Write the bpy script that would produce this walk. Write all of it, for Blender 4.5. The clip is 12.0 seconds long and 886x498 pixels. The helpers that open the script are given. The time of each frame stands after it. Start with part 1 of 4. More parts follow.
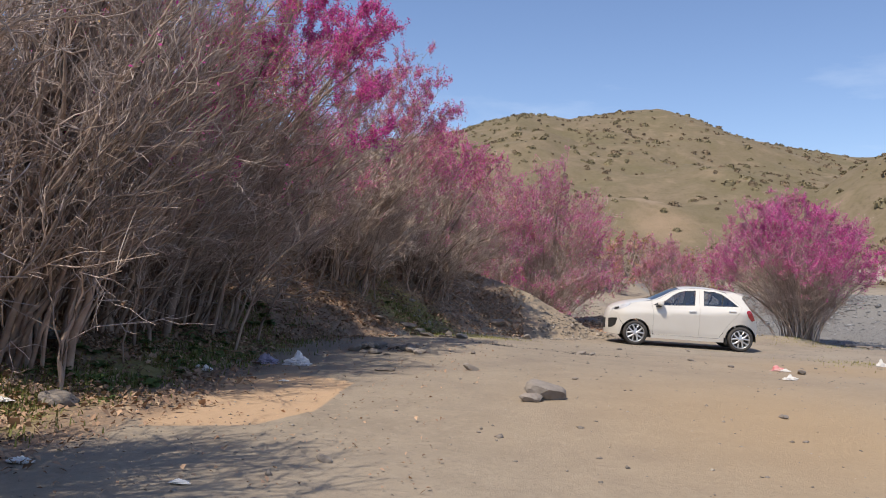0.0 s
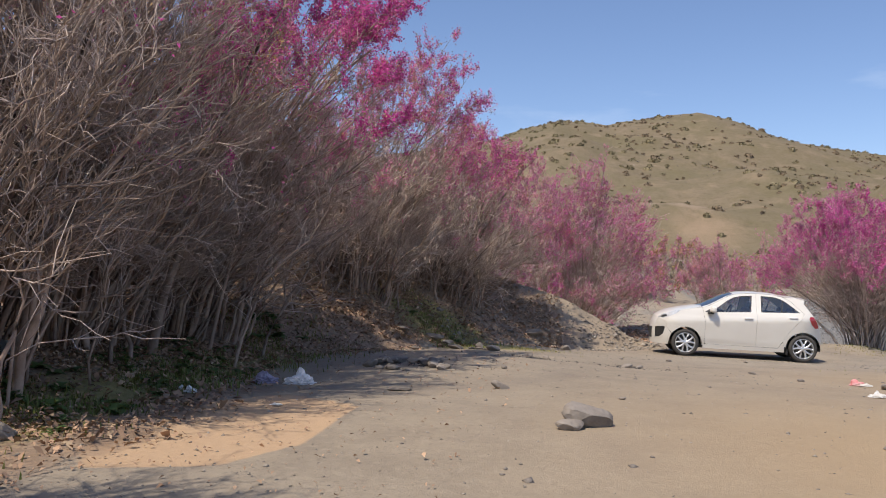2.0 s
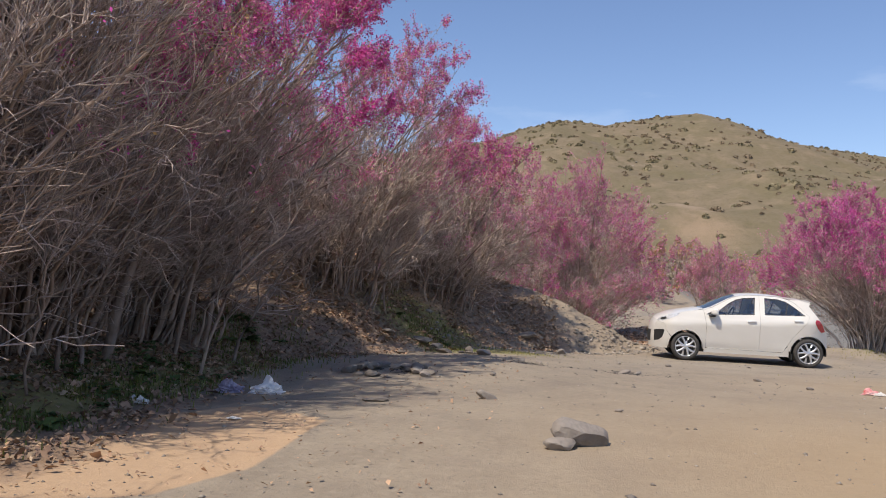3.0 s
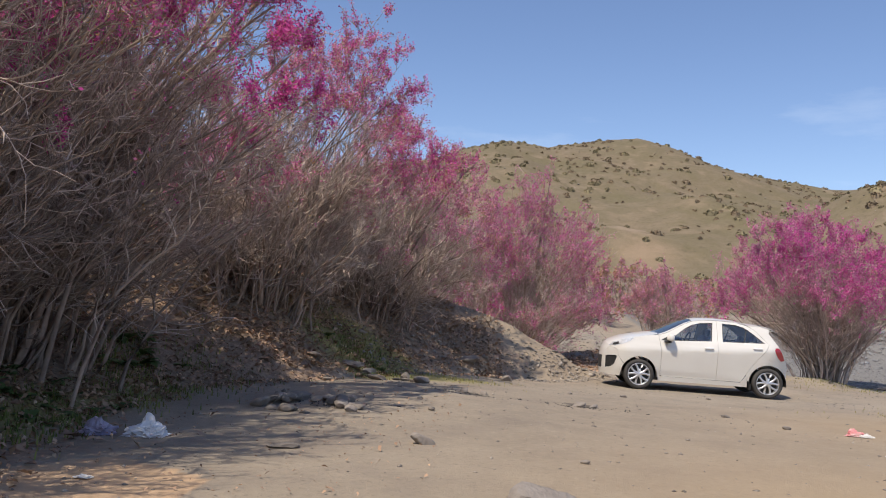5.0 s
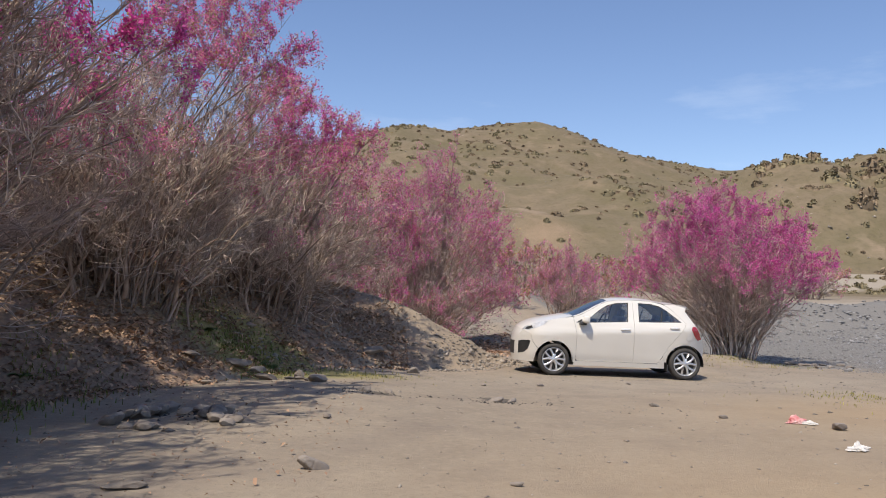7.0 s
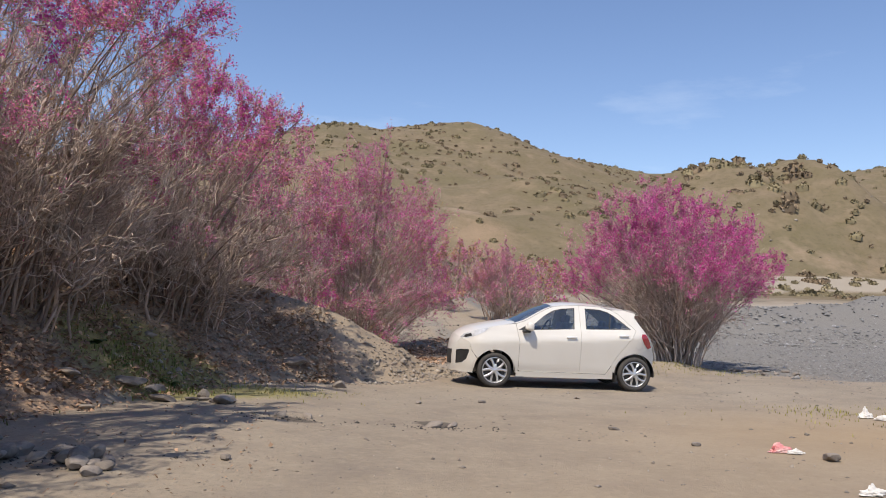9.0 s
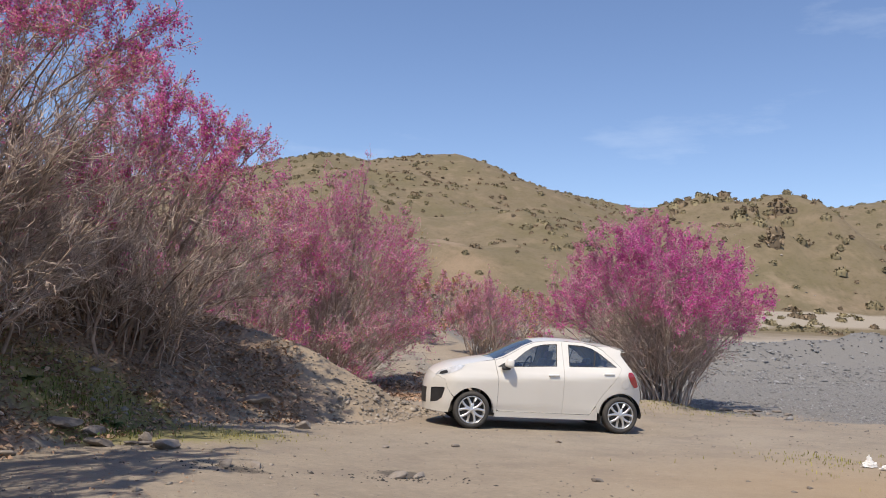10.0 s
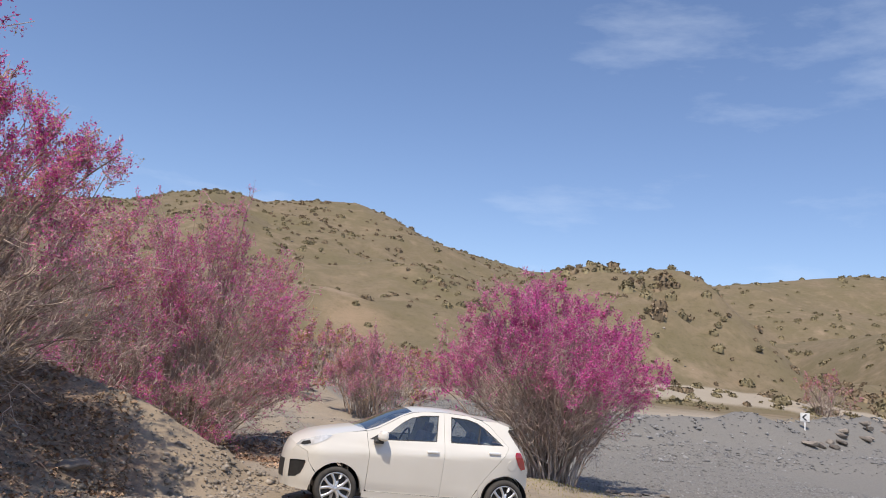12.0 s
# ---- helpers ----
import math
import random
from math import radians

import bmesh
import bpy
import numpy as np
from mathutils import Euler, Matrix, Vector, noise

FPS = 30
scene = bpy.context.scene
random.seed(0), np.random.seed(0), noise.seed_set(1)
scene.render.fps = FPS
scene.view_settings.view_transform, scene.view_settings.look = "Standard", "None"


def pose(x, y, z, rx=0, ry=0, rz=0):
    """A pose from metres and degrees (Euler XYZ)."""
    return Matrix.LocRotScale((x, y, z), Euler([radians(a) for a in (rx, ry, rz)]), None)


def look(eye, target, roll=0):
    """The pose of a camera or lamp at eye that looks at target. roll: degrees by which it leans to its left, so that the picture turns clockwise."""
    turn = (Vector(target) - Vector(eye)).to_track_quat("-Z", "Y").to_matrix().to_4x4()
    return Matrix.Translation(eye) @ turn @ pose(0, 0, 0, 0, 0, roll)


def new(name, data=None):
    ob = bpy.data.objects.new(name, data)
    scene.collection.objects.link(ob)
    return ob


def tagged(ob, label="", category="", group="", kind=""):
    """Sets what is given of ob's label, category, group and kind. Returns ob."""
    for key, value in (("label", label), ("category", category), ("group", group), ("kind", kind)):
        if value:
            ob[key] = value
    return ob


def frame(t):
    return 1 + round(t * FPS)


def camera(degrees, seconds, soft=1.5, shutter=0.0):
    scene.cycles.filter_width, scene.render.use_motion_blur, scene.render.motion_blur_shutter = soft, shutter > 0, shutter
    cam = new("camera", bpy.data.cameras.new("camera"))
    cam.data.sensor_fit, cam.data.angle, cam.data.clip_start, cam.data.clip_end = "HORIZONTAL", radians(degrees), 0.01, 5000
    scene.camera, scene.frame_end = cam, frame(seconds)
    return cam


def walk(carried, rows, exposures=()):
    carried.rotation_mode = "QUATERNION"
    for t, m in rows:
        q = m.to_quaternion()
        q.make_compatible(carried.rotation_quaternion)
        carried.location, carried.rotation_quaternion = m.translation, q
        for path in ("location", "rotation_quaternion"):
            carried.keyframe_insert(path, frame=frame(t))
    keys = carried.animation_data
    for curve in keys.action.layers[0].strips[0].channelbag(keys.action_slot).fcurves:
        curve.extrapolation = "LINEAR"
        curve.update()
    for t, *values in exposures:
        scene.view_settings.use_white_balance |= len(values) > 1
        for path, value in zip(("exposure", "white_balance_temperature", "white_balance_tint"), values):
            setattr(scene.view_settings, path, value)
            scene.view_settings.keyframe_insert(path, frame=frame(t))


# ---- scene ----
cam = camera(58.5, 12.0, soft=1.0)

PATH = [
    (0, (-2.465, -18.938, 1.379), (-2.689, -16.952, 1.452), 2.4),
    (0.5, (-2.46, -18.589, 1.341), (-2.758, -16.612, 1.389), 1.6),
    (1, (-2.423, -18.295, 1.334), (-2.729, -16.32, 1.404), 1.5),
    (1.5, (-2.383, -17.965, 1.333), (-2.707, -15.993, 1.424), 1.9),
    (2, (-2.438, -17.589, 1.317), (-2.759, -15.617, 1.413), 1.7),
    (2.5, (-2.4, -17.22, 1.306), (-2.712, -15.246, 1.392), 1.2),
    (3, (-2.384, -16.86, 1.327), (-2.701, -14.888, 1.424), 1.9),
    (3.2, (-2.418, -16.72, 1.335), (-2.716, -14.746, 1.45), 2.3),
    (4.8, (-2.509, -15.588, 1.335), (-2.693, -13.603, 1.493), 3.3),
    (5, (-2.525, -15.441, 1.342), (-2.697, -13.454, 1.491), 3.0),
    (5.5, (-2.515, -15.112, 1.355), (-2.685, -13.124, 1.495), 2.3),
    (6, (-2.567, -14.773, 1.335), (-2.644, -12.778, 1.454), 2.5),
    (6.5, (-2.584, -14.425, 1.328), (-2.504, -12.43, 1.446), 2.2),
    (6.7, (-2.574, -14.315, 1.34), (-2.495, -12.32, 1.461), 1.7),
    (8.3, (-2.545, -13.294, 1.401), (-2.469, -11.299, 1.51), 0.7),
    (8.5, (-2.563, -13.176, 1.391), (-2.479, -11.181, 1.499), 1.0),
    (9, (-2.499, -12.812, 1.443), (-2.252, -10.831, 1.567), 1.4),
    (9.5, (-2.351, -12.471, 1.471), (-2.035, -10.505, 1.657), 1.5),
    (10, (-2.23, -12.104, 1.483), (-1.953, -10.133, 1.688), 1.9),
    (10.5, (-2.132, -11.707, 1.533), (-1.911, -9.73, 1.74), 0.8),
    (11, (-1.989, -11.328, 1.577), (-1.804, -9.349, 1.796), 1.1),
    (11.5, (-1.918, -10.978, 1.612), (-1.65, -9.012, 1.864), 3.7),
    (12, (-1.792, -10.715, 1.672), (-1.269, -8.817, 2.025), 5.3),
]
walk(cam, [(t, look(eye, target, roll)) for t, eye, target, roll in PATH])

# ---- light ----
SUN_AZ, SUN_EL = radians(-146.0), radians(59.0)   # azimuth clockwise from +y
sun_way = Vector((math.sin(SUN_AZ) * math.cos(SUN_EL), math.cos(SUN_AZ) * math.cos(SUN_EL), math.sin(SUN_EL)))
sun = new("sun", bpy.data.lights.new("sun", "SUN"))
sun.data.energy, sun.data.angle, sun.data.color = 4.6, radians(0.55), (1.0, 0.89, 0.75)
sun.matrix_world = look(tuple(sun_way * 60), (0, 0, 0))
world = bpy.data.worlds.new("sky")
world.use_nodes = True
scene.world = world
wn, wl = world.node_tree.nodes, world.node_tree.links
sky = wn.new("ShaderNodeTexSky")
sky.sky_type, sky.sun_disc = "NISHITA", False
sky.sun_elevation, sky.sun_rotation = SUN_EL, SUN_AZ
sky.air_density, sky.dust_density, sky.ozone_density = 1.0, 0.15, 4.6
bg = wn["Background"]
bg.inputs["Strength"].default_value = 0.15
# thin wisps of high cloud
wtc = wn.new("ShaderNodeTexCoord")
wmap = wn.new("ShaderNodeMapping")
wmap.inputs["Scale"].default_value = (1.0, 1.6, 4.5)
wmap.inputs["Rotation"].default_value = (0.0, 0.25, 0.3)
wno = wn.new("ShaderNodeTexNoise")
wno.inputs["Scale"].default_value, wno.inputs["Detail"].default_value, wno.inputs["Roughness"].default_value = 1.7, 7.0, 0.62
wrm = wn.new("ShaderNodeMapRange")
wrm.inputs["From Min"].default_value, wrm.inputs["From Max"].default_value = 0.55, 0.85
wrm.inputs["To Max"].default_value = 0.42
wmx = wn.new("ShaderNodeMix")
wmx.data_type = "RGBA"
wmx.inputs[7].default_value = (6.3, 6.9, 7.8, 1)
wl.new(wtc.outputs["Generated"], wmap.inputs["Vector"])
wl.new(wmap.outputs["Vector"], wno.inputs["Vector"])
wl.new(wno.outputs["Fac"], wrm.inputs["Value"])
wl.new(wrm.outputs["Result"], wmx.inputs[0])
wti = wn.new("ShaderNodeMix")
wti.data_type, wti.blend_type = "RGBA", "MULTIPLY"
wti.inputs[0].default_value = 1.0
wti.inputs[7].default_value = (1.06, 0.975, 1.0, 1)
wl.new(sky.outputs["Color"], wti.inputs[6])
wl.new(wti.outputs[2], wmx.inputs[6])
wl.new(wmx.outputs[2], bg.inputs["Color"])


# ---- materials ----
def material(name, color, rough=0.8, metal=0.0, color2=None, scale=8.0, bump=0.0, bump_scale=40.0, spread=0.0, coat=0.0, detail=5.0):
    """A plain procedural surface: two colours mixed by noise at two scales, a change from piece to piece, and relief."""
    m = bpy.data.materials.new(name)
    m.use_nodes = True
    n, l = m.node_tree.nodes, m.node_tree.links
    b = n["Principled BSDF"]
    b.inputs["Roughness"].default_value, b.inputs["Metallic"].default_value = rough, metal
    b.inputs["Coat Weight"].default_value = coat
    b.inputs["Coat Roughness"].default_value = 0.04
    tc = n.new("ShaderNodeTexCoord")
    no = n.new("ShaderNodeTexNoise")
    no.inputs["Scale"].default_value, no.inputs["Detail"].default_value = scale, detail
    l.new(tc.outputs["Object"], no.inputs["Vector"])
    ra = n.new("ShaderNodeMapRange")
    ra.inputs["From Min"].default_value, ra.inputs["From Max"].default_value = 0.3, 0.7
    l.new(no.outputs["Fac"], ra.inputs["Value"])
    mx = n.new("ShaderNodeMix")
    mx.data_type = "RGBA"
    mx.inputs[6].default_value = (*color, 1)
    mx.inputs[7].default_value = (*(color2 or [c * 0.82 for c in color]), 1)
    l.new(ra.outputs["Result"], mx.inputs[0])
    out = mx.outputs[2]
    if spread:
        ge = n.new("ShaderNodeNewGeometry")
        oi = n.new("ShaderNodeObjectInfo")
        ad = n.new("ShaderNodeMath")
        ad.operation = "ADD"
        l.new(ge.outputs["Random Per Island"], ad.inputs[0])
        l.new(oi.outputs["Random"], ad.inputs[1])
        fr = n.new("ShaderNodeMath")
        fr.operation = "FRACT"
        l.new(ad.outputs[0], fr.inputs[0])
        vr = n.new("ShaderNodeMapRange")
        vr.inputs["To Min"].default_value, vr.inputs["To Max"].default_value = 1 - spread, 1 + spread
        l.new(fr.outputs[0], vr.inputs["Value"])
        hs = n.new("ShaderNodeHueSaturation")
        l.new(out, hs.inputs["Color"])
        l.new(vr.outputs["Result"], hs.inputs["Value"])
        out = hs.outputs["Color"]
    l.new(out, b.inputs["Base Color"])
    if bump:
        nb = n.new("ShaderNodeTexNoise")
        nb.inputs["Scale"].default_value, nb.inputs["Detail"].default_value = bump_scale, 6.0
        l.new(tc.outputs["Object"], nb.inputs["Vector"])
        bu = n.new("ShaderNodeBump")
        bu.inputs["Strength"].default_value, bu.inputs["Distance"].default_value = bump, 0.02
        l.new(nb.outputs["Fac"], bu.inputs["Height"])
        l.new(bu.outputs["Normal"], b.inputs["Normal"])
    return m


def translucent(m, amount):
    """Lets thin petals and leaves pass some light."""
    m.node_tree.nodes["Principled BSDF"].inputs["Subsurface Weight"].default_value = 0.0
    n, l = m.node_tree.nodes, m.node_tree.links
    b, o = n["Principled BSDF"], n["Material Output"]
    t, x = n.new("ShaderNodeBsdfTranslucent"), n.new("ShaderNodeMixShader")
    x.inputs[0].default_value = amount
    l.new(b.inputs["Base Color"].links[0].from_socket, t.inputs["Color"])
    l.new(b.outputs[0], x.inputs[1])
    l.new(t.outputs[0], x.inputs[2])
    l.new(x.outputs[0], o.inputs["Surface"])
    return m


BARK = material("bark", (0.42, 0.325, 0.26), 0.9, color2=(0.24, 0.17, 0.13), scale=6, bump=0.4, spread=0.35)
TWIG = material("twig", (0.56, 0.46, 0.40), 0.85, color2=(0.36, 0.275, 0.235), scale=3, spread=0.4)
BARK_LIGHT = material("light_bark", (0.50, 0.43, 0.37), 0.9, color2=(0.28, 0.225, 0.19), scale=6, bump=0.4, spread=0.45)
TWIG_LIGHT = material("light_twig", (0.62, 0.515, 0.44), 0.85, color2=(0.41, 0.315, 0.26), scale=3, spread=0.45)
PETAL = translucent(material("petal", (0.72, 0.13, 0.44), 0.7, color2=(0.54, 0.06, 0.29), scale=1.3, spread=0.4), 0.35)
PETAL_PALE = translucent(material("petal_pale", (0.72, 0.30, 0.46), 0.7, color2=(0.58, 0.16, 0.30), scale=1.3, spread=0.4), 0.35)
BUD = translucent(material("new_leaf", (0.50, 0.27, 0.13), 0.7, color2=(0.40, 0.32, 0.12), scale=1.3, spread=0.4), 0.3)
DEAD_LEAF = material("dead_leaf", (0.43, 0.285, 0.18), 0.9, color2=(0.26, 0.16, 0.105), scale=2, spread=0.35)
GRASS = translucent(material("grass", (0.13, 0.18, 0.04), 0.7, color2=(0.22, 0.21, 0.06), scale=1.5, spread=0.4), 0.3)
WEED = translucent(material("weed", (0.09, 0.15, 0.04), 0.6, color2=(0.13, 0.18, 0.055), scale=3, spread=0.35), 0.3)
SCRUB = material("scrub", (0.24, 0.20, 0.115), 0.9, color2=(0.18, 0.15, 0.085), scale=0.3, spread=0.4)
ROCK = material("rock", (0.27, 0.235, 0.20), 0.9, color2=(0.17, 0.145, 0.125), scale=9, bump=0.7, bump_scale=30, spread=0.25)
GRAVEL = material("gravel", (0.27, 0.265, 0.26), 0.9, color2=(0.18, 0.175, 0.17), scale=9, spread=0.4)
PEBBLE = material("pebble", (0.32, 0.28, 0.23), 0.9, color2=(0.20, 0.17, 0.14), scale=9, spread=0.45)

# ---- ground ----
rng = np.random.default_rng(7)


def lattice(seed):
    return np.random.default_rng(seed).random((256, 256))


LAT = [lattice(i) for i in range(8)]


def vnoise(x, y, k=0):
    """Smooth value noise in 0 to 1, for arrays."""
    xi, yi = np.floor(x).astype(int), np.floor(y).astype(int)
    u, v = x - xi, y - yi
    u, v = u * u * (3 - 2 * u), v * v * (3 - 2 * v)
    a = LAT[k % 8]
    g = lambda i, j: a[(xi + i) % 256, (yi + j) % 256]
    return (g(0, 0) * (1 - u) + g(1, 0) * u) * (1 - v) + (g(0, 1) * (1 - u) + g(1, 1) * u) * v


def fbm(x, y, octaves=4, k=0):
    s, amp, tot = 0.0, 1.0, 0.0
    for i in range(octaves):
        s = s + amp * vnoise(x * 2**i + 13.7 * i, y * 2**i + 7.3 * i, k + i)
        tot += amp
        amp *= 0.5
    return s / tot


def smooth(a, b, x):
    t = np.clip((x - a) / (b - a), 0, 1)
    return t * t * (3 - 2 * t)


def inside(poly, x, y):
    """Signed distance to a polygon's edge, positive inside."""
    d = np.full(np.shape(x), 1e9)
    odd = np.zeros(np.shape(x), bool)
    for (ax, ay), (bx, by) in zip(poly, poly[1:] + poly[:1]):
        ex, ey = bx - ax, by - ay
        t = np.clip(((x - ax) * ex + (y - ay) * ey) / (ex * ex + ey * ey), 0, 1)
        d = np.minimum(d, np.hypot(x - ax - t * ex, y - ay - t * ey))
        with np.errstate(divide="ignore", invalid="ignore"):
            cross = (ay > y) != (by > y)
            odd ^= cross & (x < ax + (y - ay) * ex / (ey if ey else 1e-9))
    return np.where(odd, d, -d)


BANK = [(-0.15, 2.2), (-0.9, 1.6), (-1.5, 0.8), (-3.3, -0.1), (-4.5, -2.4), (-5.0, -4.4), (-6.2, -6.6), (-6.3, -11), (-6.5, -15), (-6.8, -40), (-60, -40), (-60, 14), (-11, 11), (-6.5, 6.2), (-3.0, 3.95)]
SAND = [(-4.27, -10.68), (-4.3, -12.2), (-4.6, -12.9), (-5.33, -13.15), (-5.58, -12.75), (-5.67, -11.58), (-5.5, -10.68), (-5.05, -10.29)]


HEAPS = ((2.0, 13.5, 1.7, 0.3), (-1.0, 13.0, 1.8, 0.3), (0.6, 10.5, 1.2, 0.2), (4.5, 4.4, 1.0, 0.22), (16.5, 17.5, 2.4, 0.9), (20.5, 18.5, 2.4, 1.1), (24.5, 20.0, 1.9, 1.0), (27.5, 21.5, 2.2, 1.2), (31.0, 23.0, 2.4, 1.2), (12.5, 16.0, 2.0, 0.65))
HILL_X = (-400, -120, -60, -21, -14, -6, 0, 5, 14, 25, 32, 43, 56, 70, 80, 88, 130, 400)
HILL_Z = (20, 24, 31, 36.6, 39.5, 41.3, 41.0, 40.2, 42.0, 43.1, 41.3, 36.6, 34.4, 32.6, 34.0, 33, 22, 10)
KNOLL_X = (22, 32, 43, 48, 51, 54.5, 58, 61, 64, 67.5, 72, 78, 90)
KNOLL_Z = (0, 12, 20.0, 21.4, 21.9, 20.2, 22.0, 22.8, 21.0, 17.0, 12.0, 6.5, 0)


def terrain(x, y):
    """The height of the ground."""
    x, y = np.asarray(x, float), np.asarray(y, float)
    z = 0.027 * np.clip(-y, 0, 11) - 0.02 * smooth(0, 6, y) * 4
    z = z - 0.13 * smooth(-8.5, -13, y) - 0.06 * smooth(-13, -19, y) + 0.14 * smooth(-1, -4, x) * smooth(-9, -5, y) * smooth(2, -2, y)
    z = z + 0.056 * np.maximum(y - 9, 0) - 0.056 * np.maximum(y - 62, 0)
    # bank and its spur
    d = inside(BANK, x, y) + 0.35 * (fbm(x * 0.5, y * 0.5, 3, 1) - 0.5)
    k = 0.30 + 0.60 * smooth(-8.5, -2.5, y)
    h = np.maximum(d, 0) * k
    h = 3.6 * (1 - np.exp(-h / 3.6)) + 0.06 * np.minimum(h, 0.5)
    z = z + h
    # near relief
    flat = smooth(0.3, -0.2, d)
    z = z + 0.05 * (fbm(x * 0.35, y * 0.35, 3, 2) - 0.5) + (0.022 + 0.06 * (1 - flat)) * (fbm(x * 1.9, y * 1.9, 3, 3) - 0.5)
    s = inside(SAND, x, y)
    z = z - 0.02 * smooth(0.0, 0.12, s)
    # gravel heaps at the far edge of the yard, an earth heap behind the car
    for hx, hy, hr, hh in HEAPS:
        z = z + hh * np.exp(-(((x - hx) / hr) ** 2 + ((y - hy) / (hr * 0.6)) ** 2)) * (0.8 + 0.5 * fbm(x * 1.1, y * 1.1, 3, 4))
    z = z + 0.35 * smooth(8, 13, x) * smooth(12.5, 15.5, y + 0.06 * x) * smooth(60, 20, y) * (0.7 + 0.6 * vnoise(x * 0.3, y * 0.3, 2))
    z = z + 1.3 * smooth(12, 28, y) * smooth(8, 0, x) * (0.8 + 0.4 * fbm(x * 0.4, y * 0.4, 3, 5))
    # the yard is trodden even where the car stands
    stand = smooth(0.7, 0.0, -inside([(-0.8, -0.2), (3.0, -0.2), (3.0, 1.8), (-0.8, 1.8)], x, y))
    z = z * (1 - stand) + stand * (-0.0189 * x)
    # main hill: its crest line runs across at y = 170
    prof = np.interp(x, HILL_X, HILL_Z)
    rise = np.clip((y - 52) / 118, 0, 1)
    lump = (fbm(x * 0.05, y * 0.05, 4, 6) - 0.5) * 9 * smooth(0.02, 0.25, rise) * smooth(0.92, 0.6, rise)
    gully = -3.0 * np.abs(vnoise(x * 0.06 + 0.02 * y, y * 0.012, 4) - 0.5) * smooth(0.05, 0.3, rise) * smooth(0.92, 0.7, rise)
    hill = 2.4 + (prof - 2.4) * (0.6 * rise + 0.4 * rise**2 * (3 - 2 * rise)) * (1 - 0.45 * smooth(173, 300, y)) + lump + gully
    hill = hill + 0.7 * (fbm(x * 0.3, y * 0.3, 3, 5) - 0.5) * smooth(0.02, 0.2, rise)
    hill = hill - 14 * smooth(60, 95, x) * smooth(0.25, 0.5, rise) * smooth(1.0, 0.82, rise)
    # right-hand knoll
    kn = np.interp(x, KNOLL_X, KNOLL_Z) * np.exp(-(np.abs(y - 95) / 26) ** 2.4)
    kn = kn + (fbm(x * 0.11, y * 0.11, 4, 2) - 0.5) * 5 * smooth(4, 12, kn) * smooth(4, 14, np.abs(y - 95)) + 0.9 * (fbm(x * 0.5, y * 0.5, 3, 7) - 0.5) * smooth(4, 12, kn)
    # far range on the right, and the slope that closes the valley
    far = np.interp(x / np.maximum(y, 1), (0.55, 0.66, 0.85, 0.98, 1.3), (0.17, 0.186, 0.222, 0.245, 0.27)) * 300 * smooth(140, 300, y) * smooth(0.5, 0.62, x / np.maximum(y, 1))
    far = far + (fbm(x * 0.02, y * 0.02, 4, 3) - 0.5) * 16 * smooth(8, 30, far) * smooth(300, 240, y)
    side = 26 * smooth(98, 150, x - 0.2 * (y - 95)) * smooth(40, 90, y)
    up = np.maximum(np.maximum(hill, kn), np.maximum(far, side))
    z = np.where(y > 40, z * smooth(60, 44, y) + np.minimum(z, 3.2) * (1 - smooth(60, 44, y)), z)
    z = np.where(y > 40, np.maximum(z, up - 1.2 * smooth(60, 44, y)), z)
    # land on the other sides rises softly out of view
    z = z + 6 * smooth(40, 160, np.abs(x)) * smooth(60, 20, y)
    return z


def ground_at(x, y):
    return float(terrain(np.array([x]), np.array([y]))[0])


def steps(lo, hi, d0, far_lo, far_hi, cap):
    mid = list(np.arange(lo, hi + 1e-6, d0))
    for sign, edge, out in ((1, hi, far_hi), (-1, lo, far_lo)):
        p, d = edge, d0
        while sign * (out - p) > 0:
            d = min(d * 1.07, cap if abs(p) < 260 else 60)
            p += sign * d
            mid.append(p)
    return np.array(sorted(mid))


def mesh_of(name, verts, faces, mat=None, flat=True, uv=None):
    """A mesh from arrays: verts (n, 3), faces (m, 3 or 4)."""
    me = bpy.data.meshes.new(name)
    faces = np.asarray(faces, np.int32)
    k = faces.shape[1]
    me.vertices.add(len(verts))
    me.vertices.foreach_set("co", np.asarray(verts, np.float32).ravel())
    me.loops.add(faces.size)
    me.loops.foreach_set("vertex_index", faces.ravel())
    me.polygons.add(len(faces))
    me.polygons.foreach_set("loop_start", np.arange(0, faces.size, k, dtype=np.int32))
    me.update(calc_edges=True)
    if not flat:
        me.polygons.foreach_set("use_smooth", np.ones(len(faces), bool))
    if mat:
        me.materials.append(mat)
    return me


def grid_faces(rows, cols):
    i, j = np.meshgrid(np.arange(rows - 1), np.arange(cols - 1), indexing="ij")
    a = (i * cols + j).ravel()
    return np.stack([a, a + 1, a + cols + 1, a + cols], 1)


xs, ys = steps(-9, 8, 0.085, -2200, 2200, 2.4), steps(-17, 6, 0.085, -600, 2600, 2.4)
gx, gy = np.meshgrid(xs, ys)
gz = terrain(gx, gy)
ground_me = mesh_of("ground", np.stack([gx, gy, gz], -1).reshape(-1, 3), grid_faces(len(ys), len(xs)), None, flat=False)
X, Y = gx.ravel(), gy.ravel()
bank_d = inside(BANK, X, Y)
wob = fbm(X * 1.3, Y * 1.3, 3, 0) - 0.5
sand = smooth(-0.03, 0.03, inside(SAND, X, Y) + 0.3 * wob * smooth(-4.8, -5.4, X) + 0.05 * wob)
